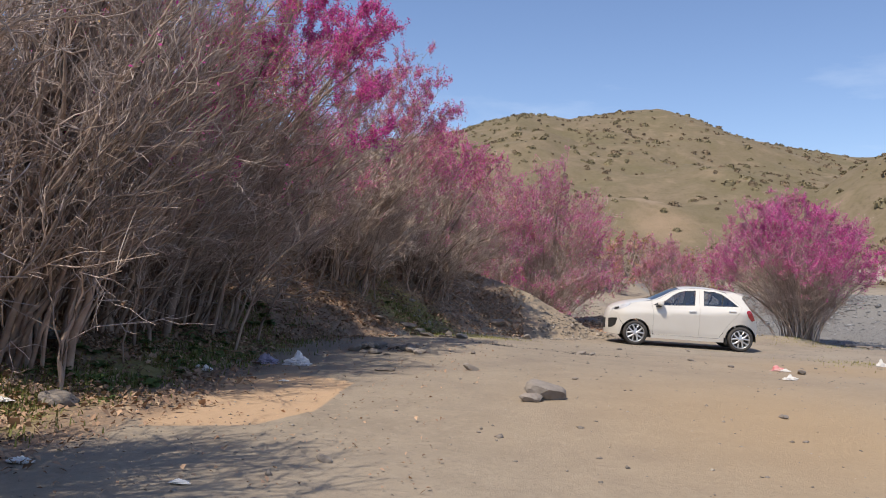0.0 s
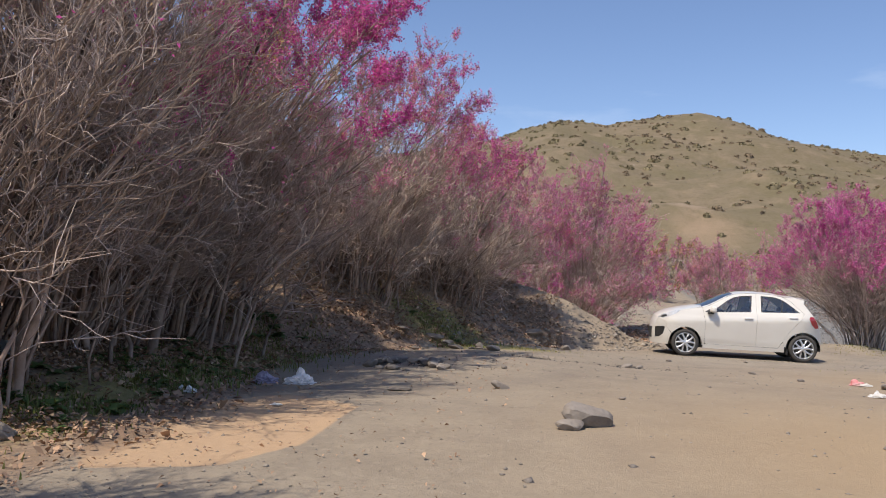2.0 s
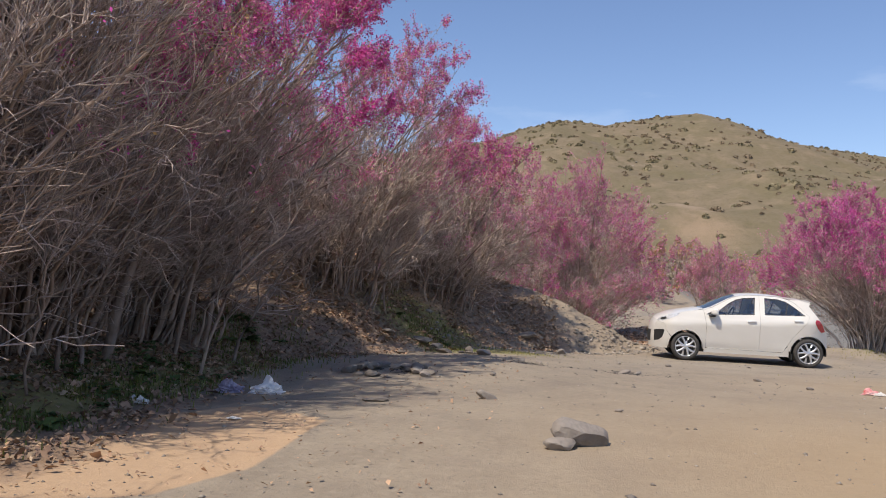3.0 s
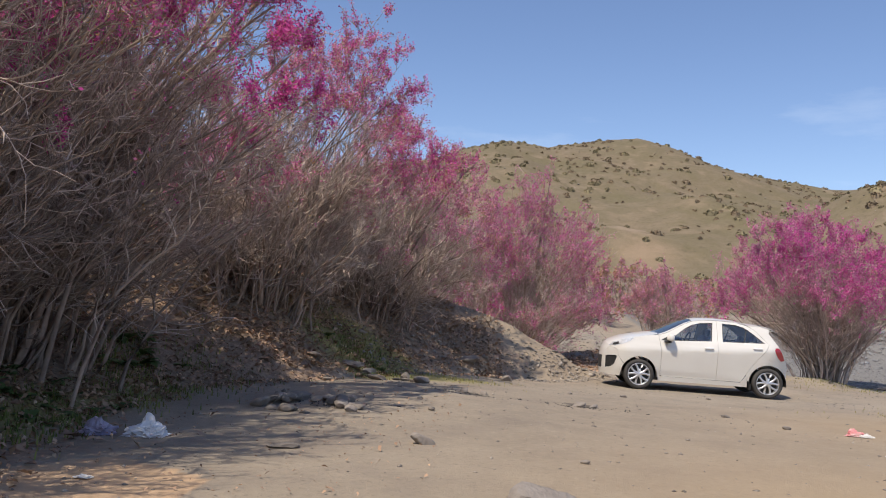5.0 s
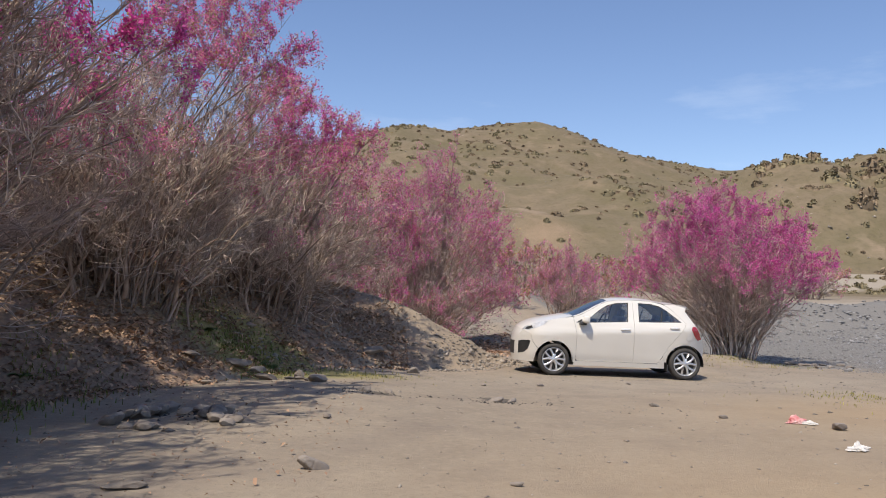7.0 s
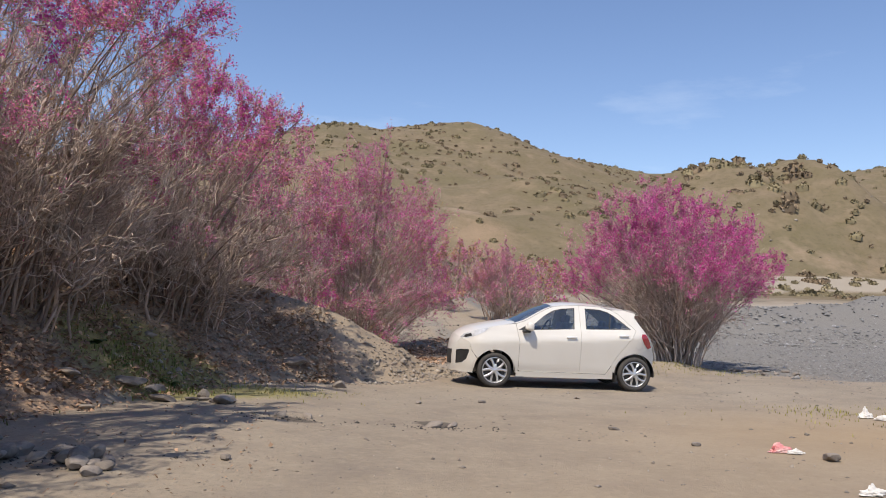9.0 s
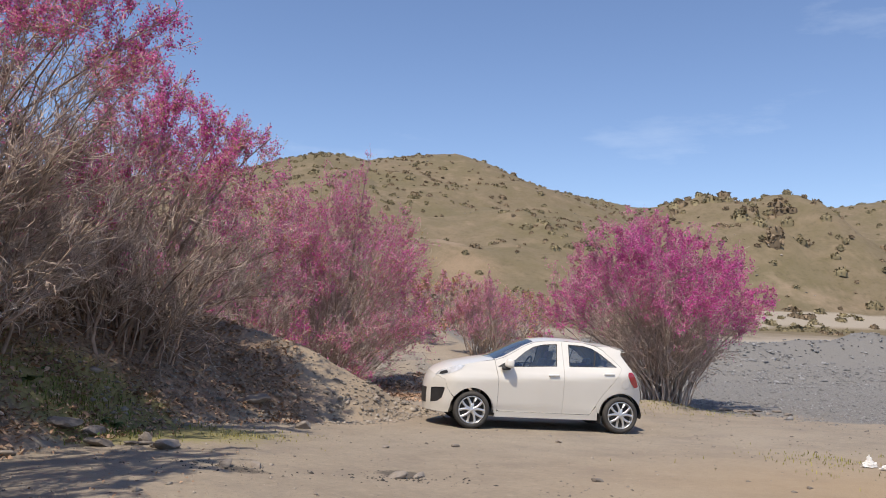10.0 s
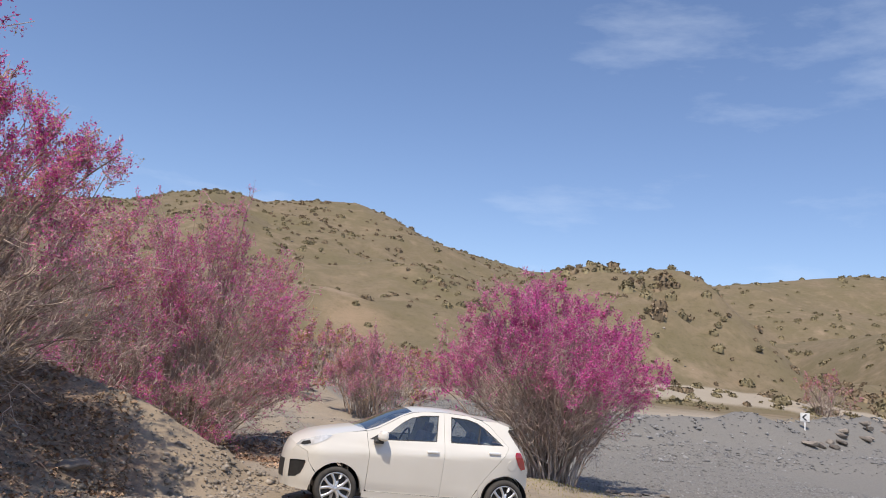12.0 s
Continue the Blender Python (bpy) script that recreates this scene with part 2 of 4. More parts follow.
# leaf litter on the bank, green weeds at its foot near the first bushes, yellow grass further on
litter = smooth(-0.35, 0.25, bank_d + 0.6 * wob) * smooth(3.2, 0.2, Y + 0.9 * (X + 3.2)) * smooth(12, 8, -X)
litter = np.maximum(litter, 0.85 * smooth(-1.25, -0.45, bank_d + 0.8 * wob) * smooth(-8.5, -10.5, Y))
green = np.exp(-((bank_d - 0.15) / 0.55) ** 2) * smooth(-5.5, -9, Y) * 0.8 + np.exp(-(((X + 4.7) / 1.2) ** 2 + ((Y + 2.7) / 1.1) ** 2)) * 1.3
green = green + 0.75 * np.exp(-(((X + 3.9) / 1.2) ** 2 + ((Y + 2.3) / 0.7) ** 2)) + np.exp(-(((X - 6.3) / 1.1) ** 2 + ((Y + 2.9) / 1.0) ** 2)) * 0.8 + np.exp(-(((X - 4.7) / 1.5) ** 2 + ((Y - 4.6) / 1.2) ** 2)) * 0.35
green = np.clip(green + 0.5 * wob * (green > 0.1), 0, 1)
gravel = smooth(0, 3.0, (X - 5.8) * 0.75 + (Y - 2.2) * 0.55 + 2.5 * wob) * smooth(36, 26, Y) * smooth(4.6, 6.2, X + 0.1 * Y)
hillm = smooth(34, 52, Y + 8 * wob)
ash = np.zeros_like(X)
for ax, ay, ar in ((-2.93, -4.95, 0.30), (-1.51, -4.55, 0.28)):
    ash = np.maximum(ash, smooth(1.0, 0.35, np.hypot((X - ax) / 1.35, Y - ay) / ar + 1.6 * wob))
tan = np.clip(np.exp(-(((X - 0.2) / 2.6) ** 2 + ((Y + 11.8) / 3.6) ** 2)) + 0.8 * np.exp(-(((X - 3.4) / 3.0) ** 2 + ((Y + 5.4) / 2.2) ** 2)), 0, 1)
road = smooth(4.6, 3.2, np.abs(Y - (60 - 0.016 * (X - 46) ** 2))) * smooth(22, 30, X) * smooth(100, 80, X)
road = np.maximum(road, 0.6 * smooth(2.6, 1.4, np.abs(Y - (30 + 0.45 * (X - 20)))) * smooth(14, 20, X) * smooth(46, 36, X))
soil = 0.55 * np.exp(-(((X - 12) / 6) ** 2 + ((Y - 72) / 7) ** 2)) + 0.5 * np.exp(-(((X - 66) / 16) ** 2 + ((Y - 56) / 5) ** 2)) + 0.12 * np.exp(-(((X - 1.8) / 2.0) ** 2 + ((Y - 13) / 2.6) ** 2))
# Last term tans the mound's right slope to stand in for sunlight there.
tan = np.clip(tan + soil + 0.45 * np.exp(-(((X + 2.0) / 1.7) ** 2 + ((Y - 1.8) / 1.6) ** 2)), 0, 1)
litter = np.clip(litter + 0.75 * smooth(5.2, 7.0, Y) * smooth(12, 9.5, Y) * smooth(2.0, 0.2, X) * smooth(0.3, 0.55, wob + 0.5), 0, 1)
gravel = np.clip(gravel + 0.55 * smooth(4.5, 7, Y) * smooth(22, 14, Y) * smooth(3.5, 1.0, X) * smooth(0.42, 0.6, fbm(X * 0.8, Y * 0.8, 3, 3)), 0, 1)
for nm, ch in (("zone", (sand, green, litter, gravel)), ("zone_far", (hillm, ash, tan, road))):
    at = ground_me.attributes.new(nm, "FLOAT_COLOR", "POINT")
    at.data.foreach_set("color", np.stack(ch, -1).astype(np.float32).ravel())


def ground_material():
    m = bpy.data.materials.new("earth")
    m.use_nodes = True
    n, l = m.node_tree.nodes, m.node_tree.links
    b = n["Principled BSDF"]
    b.inputs["Roughness"].default_value = 0.95
    b.inputs["Specular IOR Level"].default_value = 0.15
    geo = n.new("ShaderNodeNewGeometry")

    def noise_at(scale, detail=5.0, rough=0.55):
        o = n.new("ShaderNodeTexNoise")
        o.inputs["Scale"].default_value, o.inputs["Detail"].default_value, o.inputs["Roughness"].default_value = scale, detail, rough
        l.new(geo.outputs["Position"], o.inputs["Vector"])
        return o.outputs["Fac"]

    def ramp(v, a, c):
        r = n.new("ShaderNodeMapRange")
        r.inputs["From Min"].default_value, r.inputs["From Max"].default_value = a, c
        l.new(v, r.inputs["Value"])
        return r.outputs["Result"]

    def blend(f, a, c):
        x = n.new("ShaderNodeMix")
        x.data_type = "RGBA"
        l.new(f, x.inputs[0])
        for s, v in ((6, a), (7, c)):
            if isinstance(v, tuple):
                x.inputs[s].default_value = (*v, 1)
            else:
                l.new(v, x.inputs[s])
        return x.outputs[2]

    def calc(op, a, c):
        x = n.new("ShaderNodeMath")
        x.operation = op
        for s, v in ((0, a), (1, c)):
            if isinstance(v, (int, float)):
                x.inputs[s].default_value = v
            else:
                l.new(v, x.inputs[s])
        return x.outputs[0]

    def masks(name):
        a = n.new("ShaderNodeAttribute")
        a.attribute_name = name
        s = n.new("ShaderNodeSeparateColor")
        l.new(a.outputs["Color"], s.inputs["Color"])
        return s.outputs[0], s.outputs[1], s.outputs[2], a.outputs["Alpha"]

    m_sand, m_green, m_litter, m_gravel = masks("zone")
    m_hill, m_ash, m_tan, m_road = masks("zone_far")
    big, mid, fine, grit = noise_at(0.35), noise_at(2.2), noise_at(14, 6, 0.65), noise_at(70, 4, 0.7)

    def ragged(mask, gain=0.9):
        return ramp(calc("ADD", mask, calc("MULTIPLY", calc("SUBTRACT", fine, 0.5), gain)), 0.3, 0.7)

    dirt = blend(ramp(mid, 0.35, 0.65), (0.315, 0.266, 0.205), (0.25, 0.211, 0.166))
    dirt = blend(ramp(big, 0.35, 0.7), dirt, (0.34, 0.29, 0.225))
    dirt = blend(calc("MULTIPLY", ramp(fine, 0.5, 0.68), 0.6), dirt, (0.40, 0.342, 0.262))
    dirt = blend(calc("MULTIPLY", ramp(noise_at(28, 5, 0.7), 0.52, 0.66), 0.55), dirt, (0.17, 0.145, 0.122))
    dirt = blend(calc("MULTIPLY", ramp(noise_at(0.9, 6, 0.65), 0.5, 0.7), 0.5), dirt, (0.20, 0.172, 0.15))
    dirt = blend(calc("MULTIPLY", m_tan, 0.75), dirt, (0.40, 0.285, 0.165))
    dirt = blend(ragged(m_sand, 0.3), dirt, blend(fine, (0.52, 0.37, 0.24), (0.42, 0.29, 0.185)))
    dirt = blend(calc("MULTIPLY", ragged(m_litter), 0.85), dirt, blend(ramp(fine, 0.4, 0.6), (0.20, 0.138, 0.098), (0.33, 0.235, 0.165)))
    dirt = blend(calc("MULTIPLY", ragged(m_green, 1.3), 0.7), dirt, blend(fine, (0.19, 0.20, 0.055), (0.31, 0.27, 0.10)))
    dirt = blend(ragged(m_gravel), dirt, blend(ramp(grit, 0.38, 0.62), (0.165, 0.158, 0.148), (0.25, 0.238, 0.218)))
    dirt = blend(calc("MULTIPLY", ragged(m_ash, 1.6), 0.7), dirt, (0.055, 0.05, 0.048))
    hill = blend(ramp(noise_at(0.06, 6, 0.6), 0.35, 0.65), (0.165, 0.138, 0.082), (0.205, 0.160, 0.108))
    hill = blend(calc("MULTIPLY", ramp(noise_at(0.5, 6, 0.7), 0.45, 0.7), 0.6), hill, (0.135, 0.115, 0.058))
    hill = blend(calc("MULTIPLY", ramp(noise_at(1.5, 6, 0.75), 0.5, 0.64), 0.55), hill, (0.115, 0.094, 0.058))
    hill = blend(calc("MULTIPLY", ramp(noise_at(0.24, 6, 0.7), 0.52, 0.68), 0.6), hill, (0.255, 0.195, 0.128))
    hill = blend(calc("MULTIPLY", ramp(noise_at(0.11, 5, 0.65), 0.6, 0.72), 0.7), hill, (0.31, 0.235, 0.165))
    hill = blend(calc("MULTIPLY", ragged(m_tan, 1.4), 0.8), hill, blend(fine, (0.40, 0.285, 0.19), (0.30, 0.21, 0.14)))
    dirt = blend(ramp(m_hill, 0.2, 0.8), dirt, hill)
    dirt = blend(calc("MULTIPLY", ragged(m_road), 0.85), dirt, (0.37, 0.325, 0.265))
    dirt = blend(calc("MULTIPLY", ramp(grit, 0.55, 0.75), 0.3), dirt, (0.16, 0.135, 0.115))
    l.new(dirt, b.inputs["Base Color"])
    bu = n.new("ShaderNodeBump")
    bu.inputs["Strength"].default_value, bu.inputs["Distance"].default_value = 0.55, 0.03
    l.new(calc("ADD", calc("MULTIPLY", fine, 0.8), calc("MULTIPLY", grit, 0.5)), bu.inputs["Height"])
    l.new(bu.outputs["Normal"], b.inputs["Normal"])
    return m


ground_me.materials.append(ground_material())
tagged(new("ground", ground_me), "dry grey-brown earth yard with a leafy bank and scrubby hills behind", "ground", kind="structure")


# ---- shrubs ----
def part(name, me, parent, label=""):
    ob = new(name, me)
    ob.parent = parent
    return tagged(ob, label)


def tubes(paths, radii, sides):
    """Tapered tubes along paths (n, p, 3) with radii (n, p): verts and quads."""
    n, p, _ = paths.shape
    t = np.gradient(paths, axis=1)
    t /= np.linalg.norm(t, axis=2, keepdims=True) + 1e-9
    ref = np.where(np.abs(t[..., 2:3]) > 0.9, np.array([1.0, 0, 0]), np.array([0, 0, 1.0]))
    a = np.cross(t, ref)
    a /= np.linalg.norm(a, axis=2, keepdims=True) + 1e-9
    b = np.cross(t, a)
    ang = np.arange(sides) * 2 * np.pi / sides
    ring = a[:, :, None] * np.cos(ang)[None, None, :, None] + b[:, :, None] * np.sin(ang)[None, None, :, None]
    v = paths[:, :, None] + ring * radii[:, :, None, None]
    idx = np.arange(n * p * sides).reshape(n, p, sides)
    q = np.stack([idx[:, :-1], np.roll(idx, -1, 2)[:, :-1], np.roll(idx, -1, 2)[:, 1:], idx[:, 1:]], -1)
    return v.reshape(-1, 3), q.reshape(-1, 4)


def along(paths, which, s):
    """Places and ways at the share s of the paths named by which."""
    p = paths.shape[1] - 1
    f = np.clip(s, 0, 0.9999) * p
    i = f.astype(int)
    w = (f - i)[:, None]
    a, b = paths[which, i], paths[which, i + 1]
    d = b - a
    return a + d * w, d / (np.linalg.norm(d, axis=1, keepdims=True) + 1e-9)


def grow(r, start, way, length, p, rise, wander):
    """Paths from start along way, bending upwards and wandering."""
    n = len(start)
    out = np.zeros((n, p, 3))
    out[:, 0] = start
    d = way.copy()
    for k in range(1, p):
        d = d + r.normal(0, wander, (n, 3)) + np.array([0, 0, rise])
        d /= np.linalg.norm(d, axis=1, keepdims=True)
        out[:, k] = out[:, k - 1] + d * (length / (p - 1))[:, None]
    return out


def flakes(r, at, size, jitter):
    """Small loose four-sided petals or leaves, each turned its own way."""
    n = len(at)
    at = at + r.normal(0, jitter, (n, 3))
    a = r.normal(size=(n, 3))
    a /= np.linalg.norm(a, axis=1, keepdims=True)
    b = np.cross(a, r.normal(size=(n, 3)))
    b /= np.linalg.norm(b, axis=1, keepdims=True)
    c = np.cross(a, b)
    s = (size * r.uniform(0.6, 1.4, n))[:, None]
    v = np.stack([at - a * s, at - b * s * 0.55 + c * s * 0.25, at + a * s, at + b * s * 0.55 + c * s * 0.25], 1)
    return v.reshape(-1, 3), np.arange(n * 4).reshape(n, 4)


def shrub(label, x, y, spread, stems, dome, seed, lean=(0, 0), low=0.15, bloom=(0.6, 0.9), top=0.5, shape=0.8, clusters=4000, pale=0.4, buds=0.1,
          branches=12, twigs=6, petal=0.026, stem_r=0.02, twig_r=0.0045, wiggle=0.03, bark=BARK, twig=TWIG, group="blossoming shrubs"):
    """A many-stemmed shrub: stems fan out from a small foot to a dome (rx, ry, height), with forking branches and twigs;
    blossom sits in small clusters on the outer shell."""
    r = np.random.default_rng(seed)
    root = new("shrub")
    gz0 = ground_at(x, y)
    root.location = (x, y, gz0)
    tagged(root, label, "shrub", group)
    rx, ry, height = dome
    ang = r.uniform(0, 2 * np.pi, stems)
    sin_e = low + (1 - low) * r.uniform(0, 1, stems)
    flat = np.sqrt(1 - sin_e**2)
    size = np.where(r.random(stems) < 0.3, r.uniform(0.5, 0.9, stems), r.uniform(0.9, 1.08, stems))
    out = np.stack([np.cos(ang), np.sin(ang)], 1)
    foot = out * (flat * spread * r.uniform(0.2, 1.0, stems))[:, None] + r.normal(0, 0.28 * spread, (stems, 2))
    fz = terrain(foot[:, 0] + x, foot[:, 1] + y) - gz0 - 0.05
    tip = out * (flat * size)[:, None] * np.array([rx, ry]) + np.array(lean) * (size * sin_e**0.5)[:, None]
    n = 10
    s = np.linspace(0, 1, n)
    path = np.zeros((stems, n, 3))
    bow = r.uniform(1.05, 1.55, stems)
    path[:, :, :2] = foot[:, None] + (tip - foot)[:, None] * (s[None] ** bow[:, None])[..., None]
    path[:, :, 2] = fz[:, None] + (height * sin_e**shape * size - fz)[:, None] * (s**0.86)[None]
    wig = np.cumsum(r.normal(0, wiggle, (stems, n, 3)), axis=1) * (height / 4.5)
    wig[:, 0] = 0
    path += wig
    rad = (stem_r * np.clip(np.exp(r.normal(-0.1, 0.45, stems)), 0.4, 2.3))[:, None] * (1 - 0.8 * s)[None]
    v, q = tubes(path, rad, 5)
    nv, nq = n * 5, (n - 1) * 5
    for k in range(stems):
        part("stem", mesh_of("stem", v[k * nv:(k + 1) * nv], q[k * nq:(k + 1) * nq] - k * nv, bark, flat=False), root)
    # branches and twigs
    nb = stems * branches
    who = np.repeat(np.arange(stems), branches)
    sb = 0.16 + 0.83 * r.uniform(0, 1, nb) ** 0.75
    st, d = along(path, who, sb)
    side = r.normal(size=(nb, 3)) * np.array([1, 1, 0.5])
    side /= np.linalg.norm(side, axis=1, keepdims=True)
    way = d * 0.9 + side * 0.5 + np.array([0, 0, 0.12])
    way /= np.linalg.norm(way, axis=1, keepdims=True)
    bl = 0.25 * height * r.uniform(0.4, 1.2, nb) * (1.15 - 0.68 * sb)
    bp = grow(r, st, way, bl, 6, 0.05, 0.34)
    br = (stem_r * 0.42 * r.uniform(0.6, 1.3, nb) * (1.15 - 0.6 * sb))[:, None] * np.linspace(1, 0.35, 6)[None]
    bv, bq = tubes(bp, br, 3)
    nt = nb * twigs
    wt = np.repeat(np.arange(nb), twigs)
    stt, dt = along(bp, wt, r.uniform(0.12, 0.98, nt))
    side = r.normal(size=(nt, 3))
    side /= np.linalg.norm(side, axis=1, keepdims=True)
    way = dt * 0.85 + side * 0.5 + np.array([0, 0, 0.12])
    way /= np.linalg.norm(way, axis=1, keepdims=True)
    tp = grow(r, stt, way, bl[wt] * r.uniform(0.2, 0.6, nt), 4, 0.06, 0.36)
    tr = (twig_r * r.uniform(0.7, 1.35, nt))[:, None] * np.linspace(1, 0.55, 4)[None]
    tv, tq = tubes(tp, tr, 3)
    me = mesh_of("branchwork", np.concatenate([bv, tv]), np.concatenate([bq, tq + len(bv)]), twig, flat=False)
    tagged(part("branchwork", me, root), kind="stuff")
    # clusters of blossom on the outer shell, in uneven drifts
    cand_b, _ = along(bp, r.integers(0, nb, clusters * 3), r.uniform(0.2, 1, clusters * 3))
    cand_t, _ = along(tp, r.integers(0, nt, clusters * 6), r.uniform(0.1, 1, clusters * 6))
    cand = np.concatenate([cand_b, cand_t])
    h = np.clip(cand[:, 2] / height, 0, 1.2)
    q2 = np.sqrt(((cand[:, 0] - lean[0] * h**0.5) / rx) ** 2 + ((cand[:, 1] - lean[1] * h**0.5) / ry) ** 2 + h**2) + top * (h - 0.8)
    drift = 0.26 * (vnoise((cand[:, 0] + x) * 1.1 + 40, (cand[:, 2] + cand[:, 1] + y) * 1.1 + 40, seed) - 0.5)
    odds = smooth(bloom[0], bloom[1], q2 + drift)
    cand = cand[r.random(len(cand)) < odds]
    cand = cand[r.permutation(len(cand))[:clusters]]
    tone = vnoise((cand[:, 0] + x) * 0.7 + 9, (cand[:, 2] + 0.5 * cand[:, 1]) * 0.7 + 9, seed + 3) * 0.6 + r.random(len(cand)) * 0.4
    pick = np.where(tone < 0.2 + 0.6 * pale, 1, 0)
    pick = np.where(r.random(len(cand)) < buds, 2, pick)
    for k, mat, nm in ((0, PETAL, "blossom"), (1, PETAL_PALE, "pale_blossom"), (2, BUD, "leaf_bud")):
        some = np.repeat(cand[pick == k], 3, axis=0)
        if len(some):
            some = some + r.normal(0, 1, some.shape) * np.array([1.3, 1.3, 2.2]) * petal
            fv, ff = flakes(r, some, petal, petal * 0.4)
            tagged(part(nm, mesh_of(nm, fv, ff, mat), root), kind="stuff")
    return root


A = "tall bare grey-stemmed shrub with magenta blossom on the leafy bank"
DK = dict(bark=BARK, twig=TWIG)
# Unseen shrub, added for the shade on the near left ground.
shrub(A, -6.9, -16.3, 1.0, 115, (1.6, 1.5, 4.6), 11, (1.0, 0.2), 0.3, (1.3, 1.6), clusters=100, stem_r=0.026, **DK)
# Out of view at left; added to shade and back the next shrub.
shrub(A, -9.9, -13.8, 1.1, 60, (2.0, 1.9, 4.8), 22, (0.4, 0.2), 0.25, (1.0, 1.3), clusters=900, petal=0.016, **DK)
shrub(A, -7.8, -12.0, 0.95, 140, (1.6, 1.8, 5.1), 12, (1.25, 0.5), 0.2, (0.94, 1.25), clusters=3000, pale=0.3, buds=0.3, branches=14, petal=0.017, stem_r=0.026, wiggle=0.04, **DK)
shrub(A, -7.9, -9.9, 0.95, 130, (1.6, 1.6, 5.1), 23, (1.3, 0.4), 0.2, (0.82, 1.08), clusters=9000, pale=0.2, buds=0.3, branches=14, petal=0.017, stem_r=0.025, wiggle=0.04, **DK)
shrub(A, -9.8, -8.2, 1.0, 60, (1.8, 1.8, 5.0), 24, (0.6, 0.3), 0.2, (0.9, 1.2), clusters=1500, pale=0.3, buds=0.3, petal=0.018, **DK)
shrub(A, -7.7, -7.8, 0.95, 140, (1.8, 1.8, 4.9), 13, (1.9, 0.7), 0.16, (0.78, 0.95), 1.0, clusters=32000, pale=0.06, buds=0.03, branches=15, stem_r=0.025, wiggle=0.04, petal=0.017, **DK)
shrub(A, -9.4, -5.0, 1.1, 70, (2.0, 2.0, 4.3), 14, (1.0, 0.0), 0.12, (0.8, 1.1), clusters=3000, pale=0.5, buds=0.4, petal=0.018)
B = "arching grey shrub with pink blossom at its tips on the mound"
LT = dict(twig=TWIG_LIGHT, twig_r=0.0052, stem_r=0.017)
shrub(B, -6.6, -3.4, 0.8, 140, (1.75, 1.85, 4.0), 16, (1.25, 0.0), 0.1, (0.66, 1.02), 0.7, clusters=19000, pale=0.6, buds=0.15, branches=15, petal=0.016, wiggle=0.04, **LT)
shrub(B, -10.0, -1.4, 1.2, 50, (2.0, 1.8, 4.2), 15, (0.6, 0.0), 0.2, (0.75, 1.0), clusters=2500, pale=0.7, petal=0.018)
shrub("low arching grey shrub with rosy blossom spreading over the mound slope", -5.3, -0.3, 0.85, 140, (2.1, 1.9, 3.4), 21, (0.7, 0.0), 0.04, (0.55, 0.92), 0.6, clusters=19000, pale=0.5, buds=0.2, branches=15, petal=0.017, wiggle=0.04, **LT)
C = "rounded pink blossoming shrub behind the earth mound"
shrub(C, -4.3, 6.9, 1.0, 100, (2.3, 2.0, 5.2), 17, (0.2, 0), 0.05, (0.45, 0.95), clusters=10000, pale=0.5, buds=0.18, petal=0.019)
shrub(C, -2.3, 8.2, 0.9, 150, (2.7, 2.3, 5.35), 18, (0.2, 0), 0.03, (0.3, 0.95), 0.35, clusters=26000, pale=0.5, buds=0.22, branches=15, petal=0.019)
D = "vase-shaped magenta blossoming shrub beside the parked car"
shrub(D, 5.3, 5.0, 0.5, 140, (2.5, 2.1, 4.1), 19, (-0.35, 0), 0.3, (0.42, 1.05), 0.5, shape=0.62, clusters=26000, pale=0.42, buds=0.03, branches=15, petal=0.018, stem_r=0.019, bark=BARK_LIGHT)
shrub("small pink blossoming shrub on the slope behind", 3.6, 17, 0.7, 60, (1.5, 1.3, 3.1), 20, (0, 0), 0.2, (0.3, 0.9), clusters=5500, pale=0.9, buds=0.25, petal=0.024)

# ---- car ----
CAR_LABEL = "white five-door compact hatchback parked nose to the mound"
PAINT = material("car_paint", (0.76, 0.735, 0.675), 0.3, color2=(0.72, 0.69, 0.625), scale=1.5, coat=0.6)
DARK_TRIM = material("black_plastic", (0.022, 0.022, 0.023), 0.55, color2=(0.035, 0.035, 0.035), scale=20)
RUBBER = material("tyre_rubber", (0.035, 0.034, 0.033), 0.85, color2=(0.075, 0.068, 0.06), scale=6, bump=0.2)
ALLOY = material("alloy", (0.78, 0.78, 0.79), 0.3, metal=0.85, color2=(0.66, 0.65, 0.64), scale=8)
CHROME = material("chrome", (0.9, 0.9, 0.88), 0.38, metal=0.35)
LAMP_RED = material("red_lens", (0.45, 0.02, 0.035), 0.12, color2=(0.30, 0.012, 0.02), scale=14, coat=0.8)
LAMP_CLEAR = material("lamp_reflector", (0.80, 0.81, 0.82), 0.2, metal=0.1, color2=(0.55, 0.56, 0.57), scale=16, coat=0.8)
CLOTH = material("seat_cloth", (0.5, 0.5, 0.49), 0.9, color2=(0.34, 0.34, 0.34), scale=30)


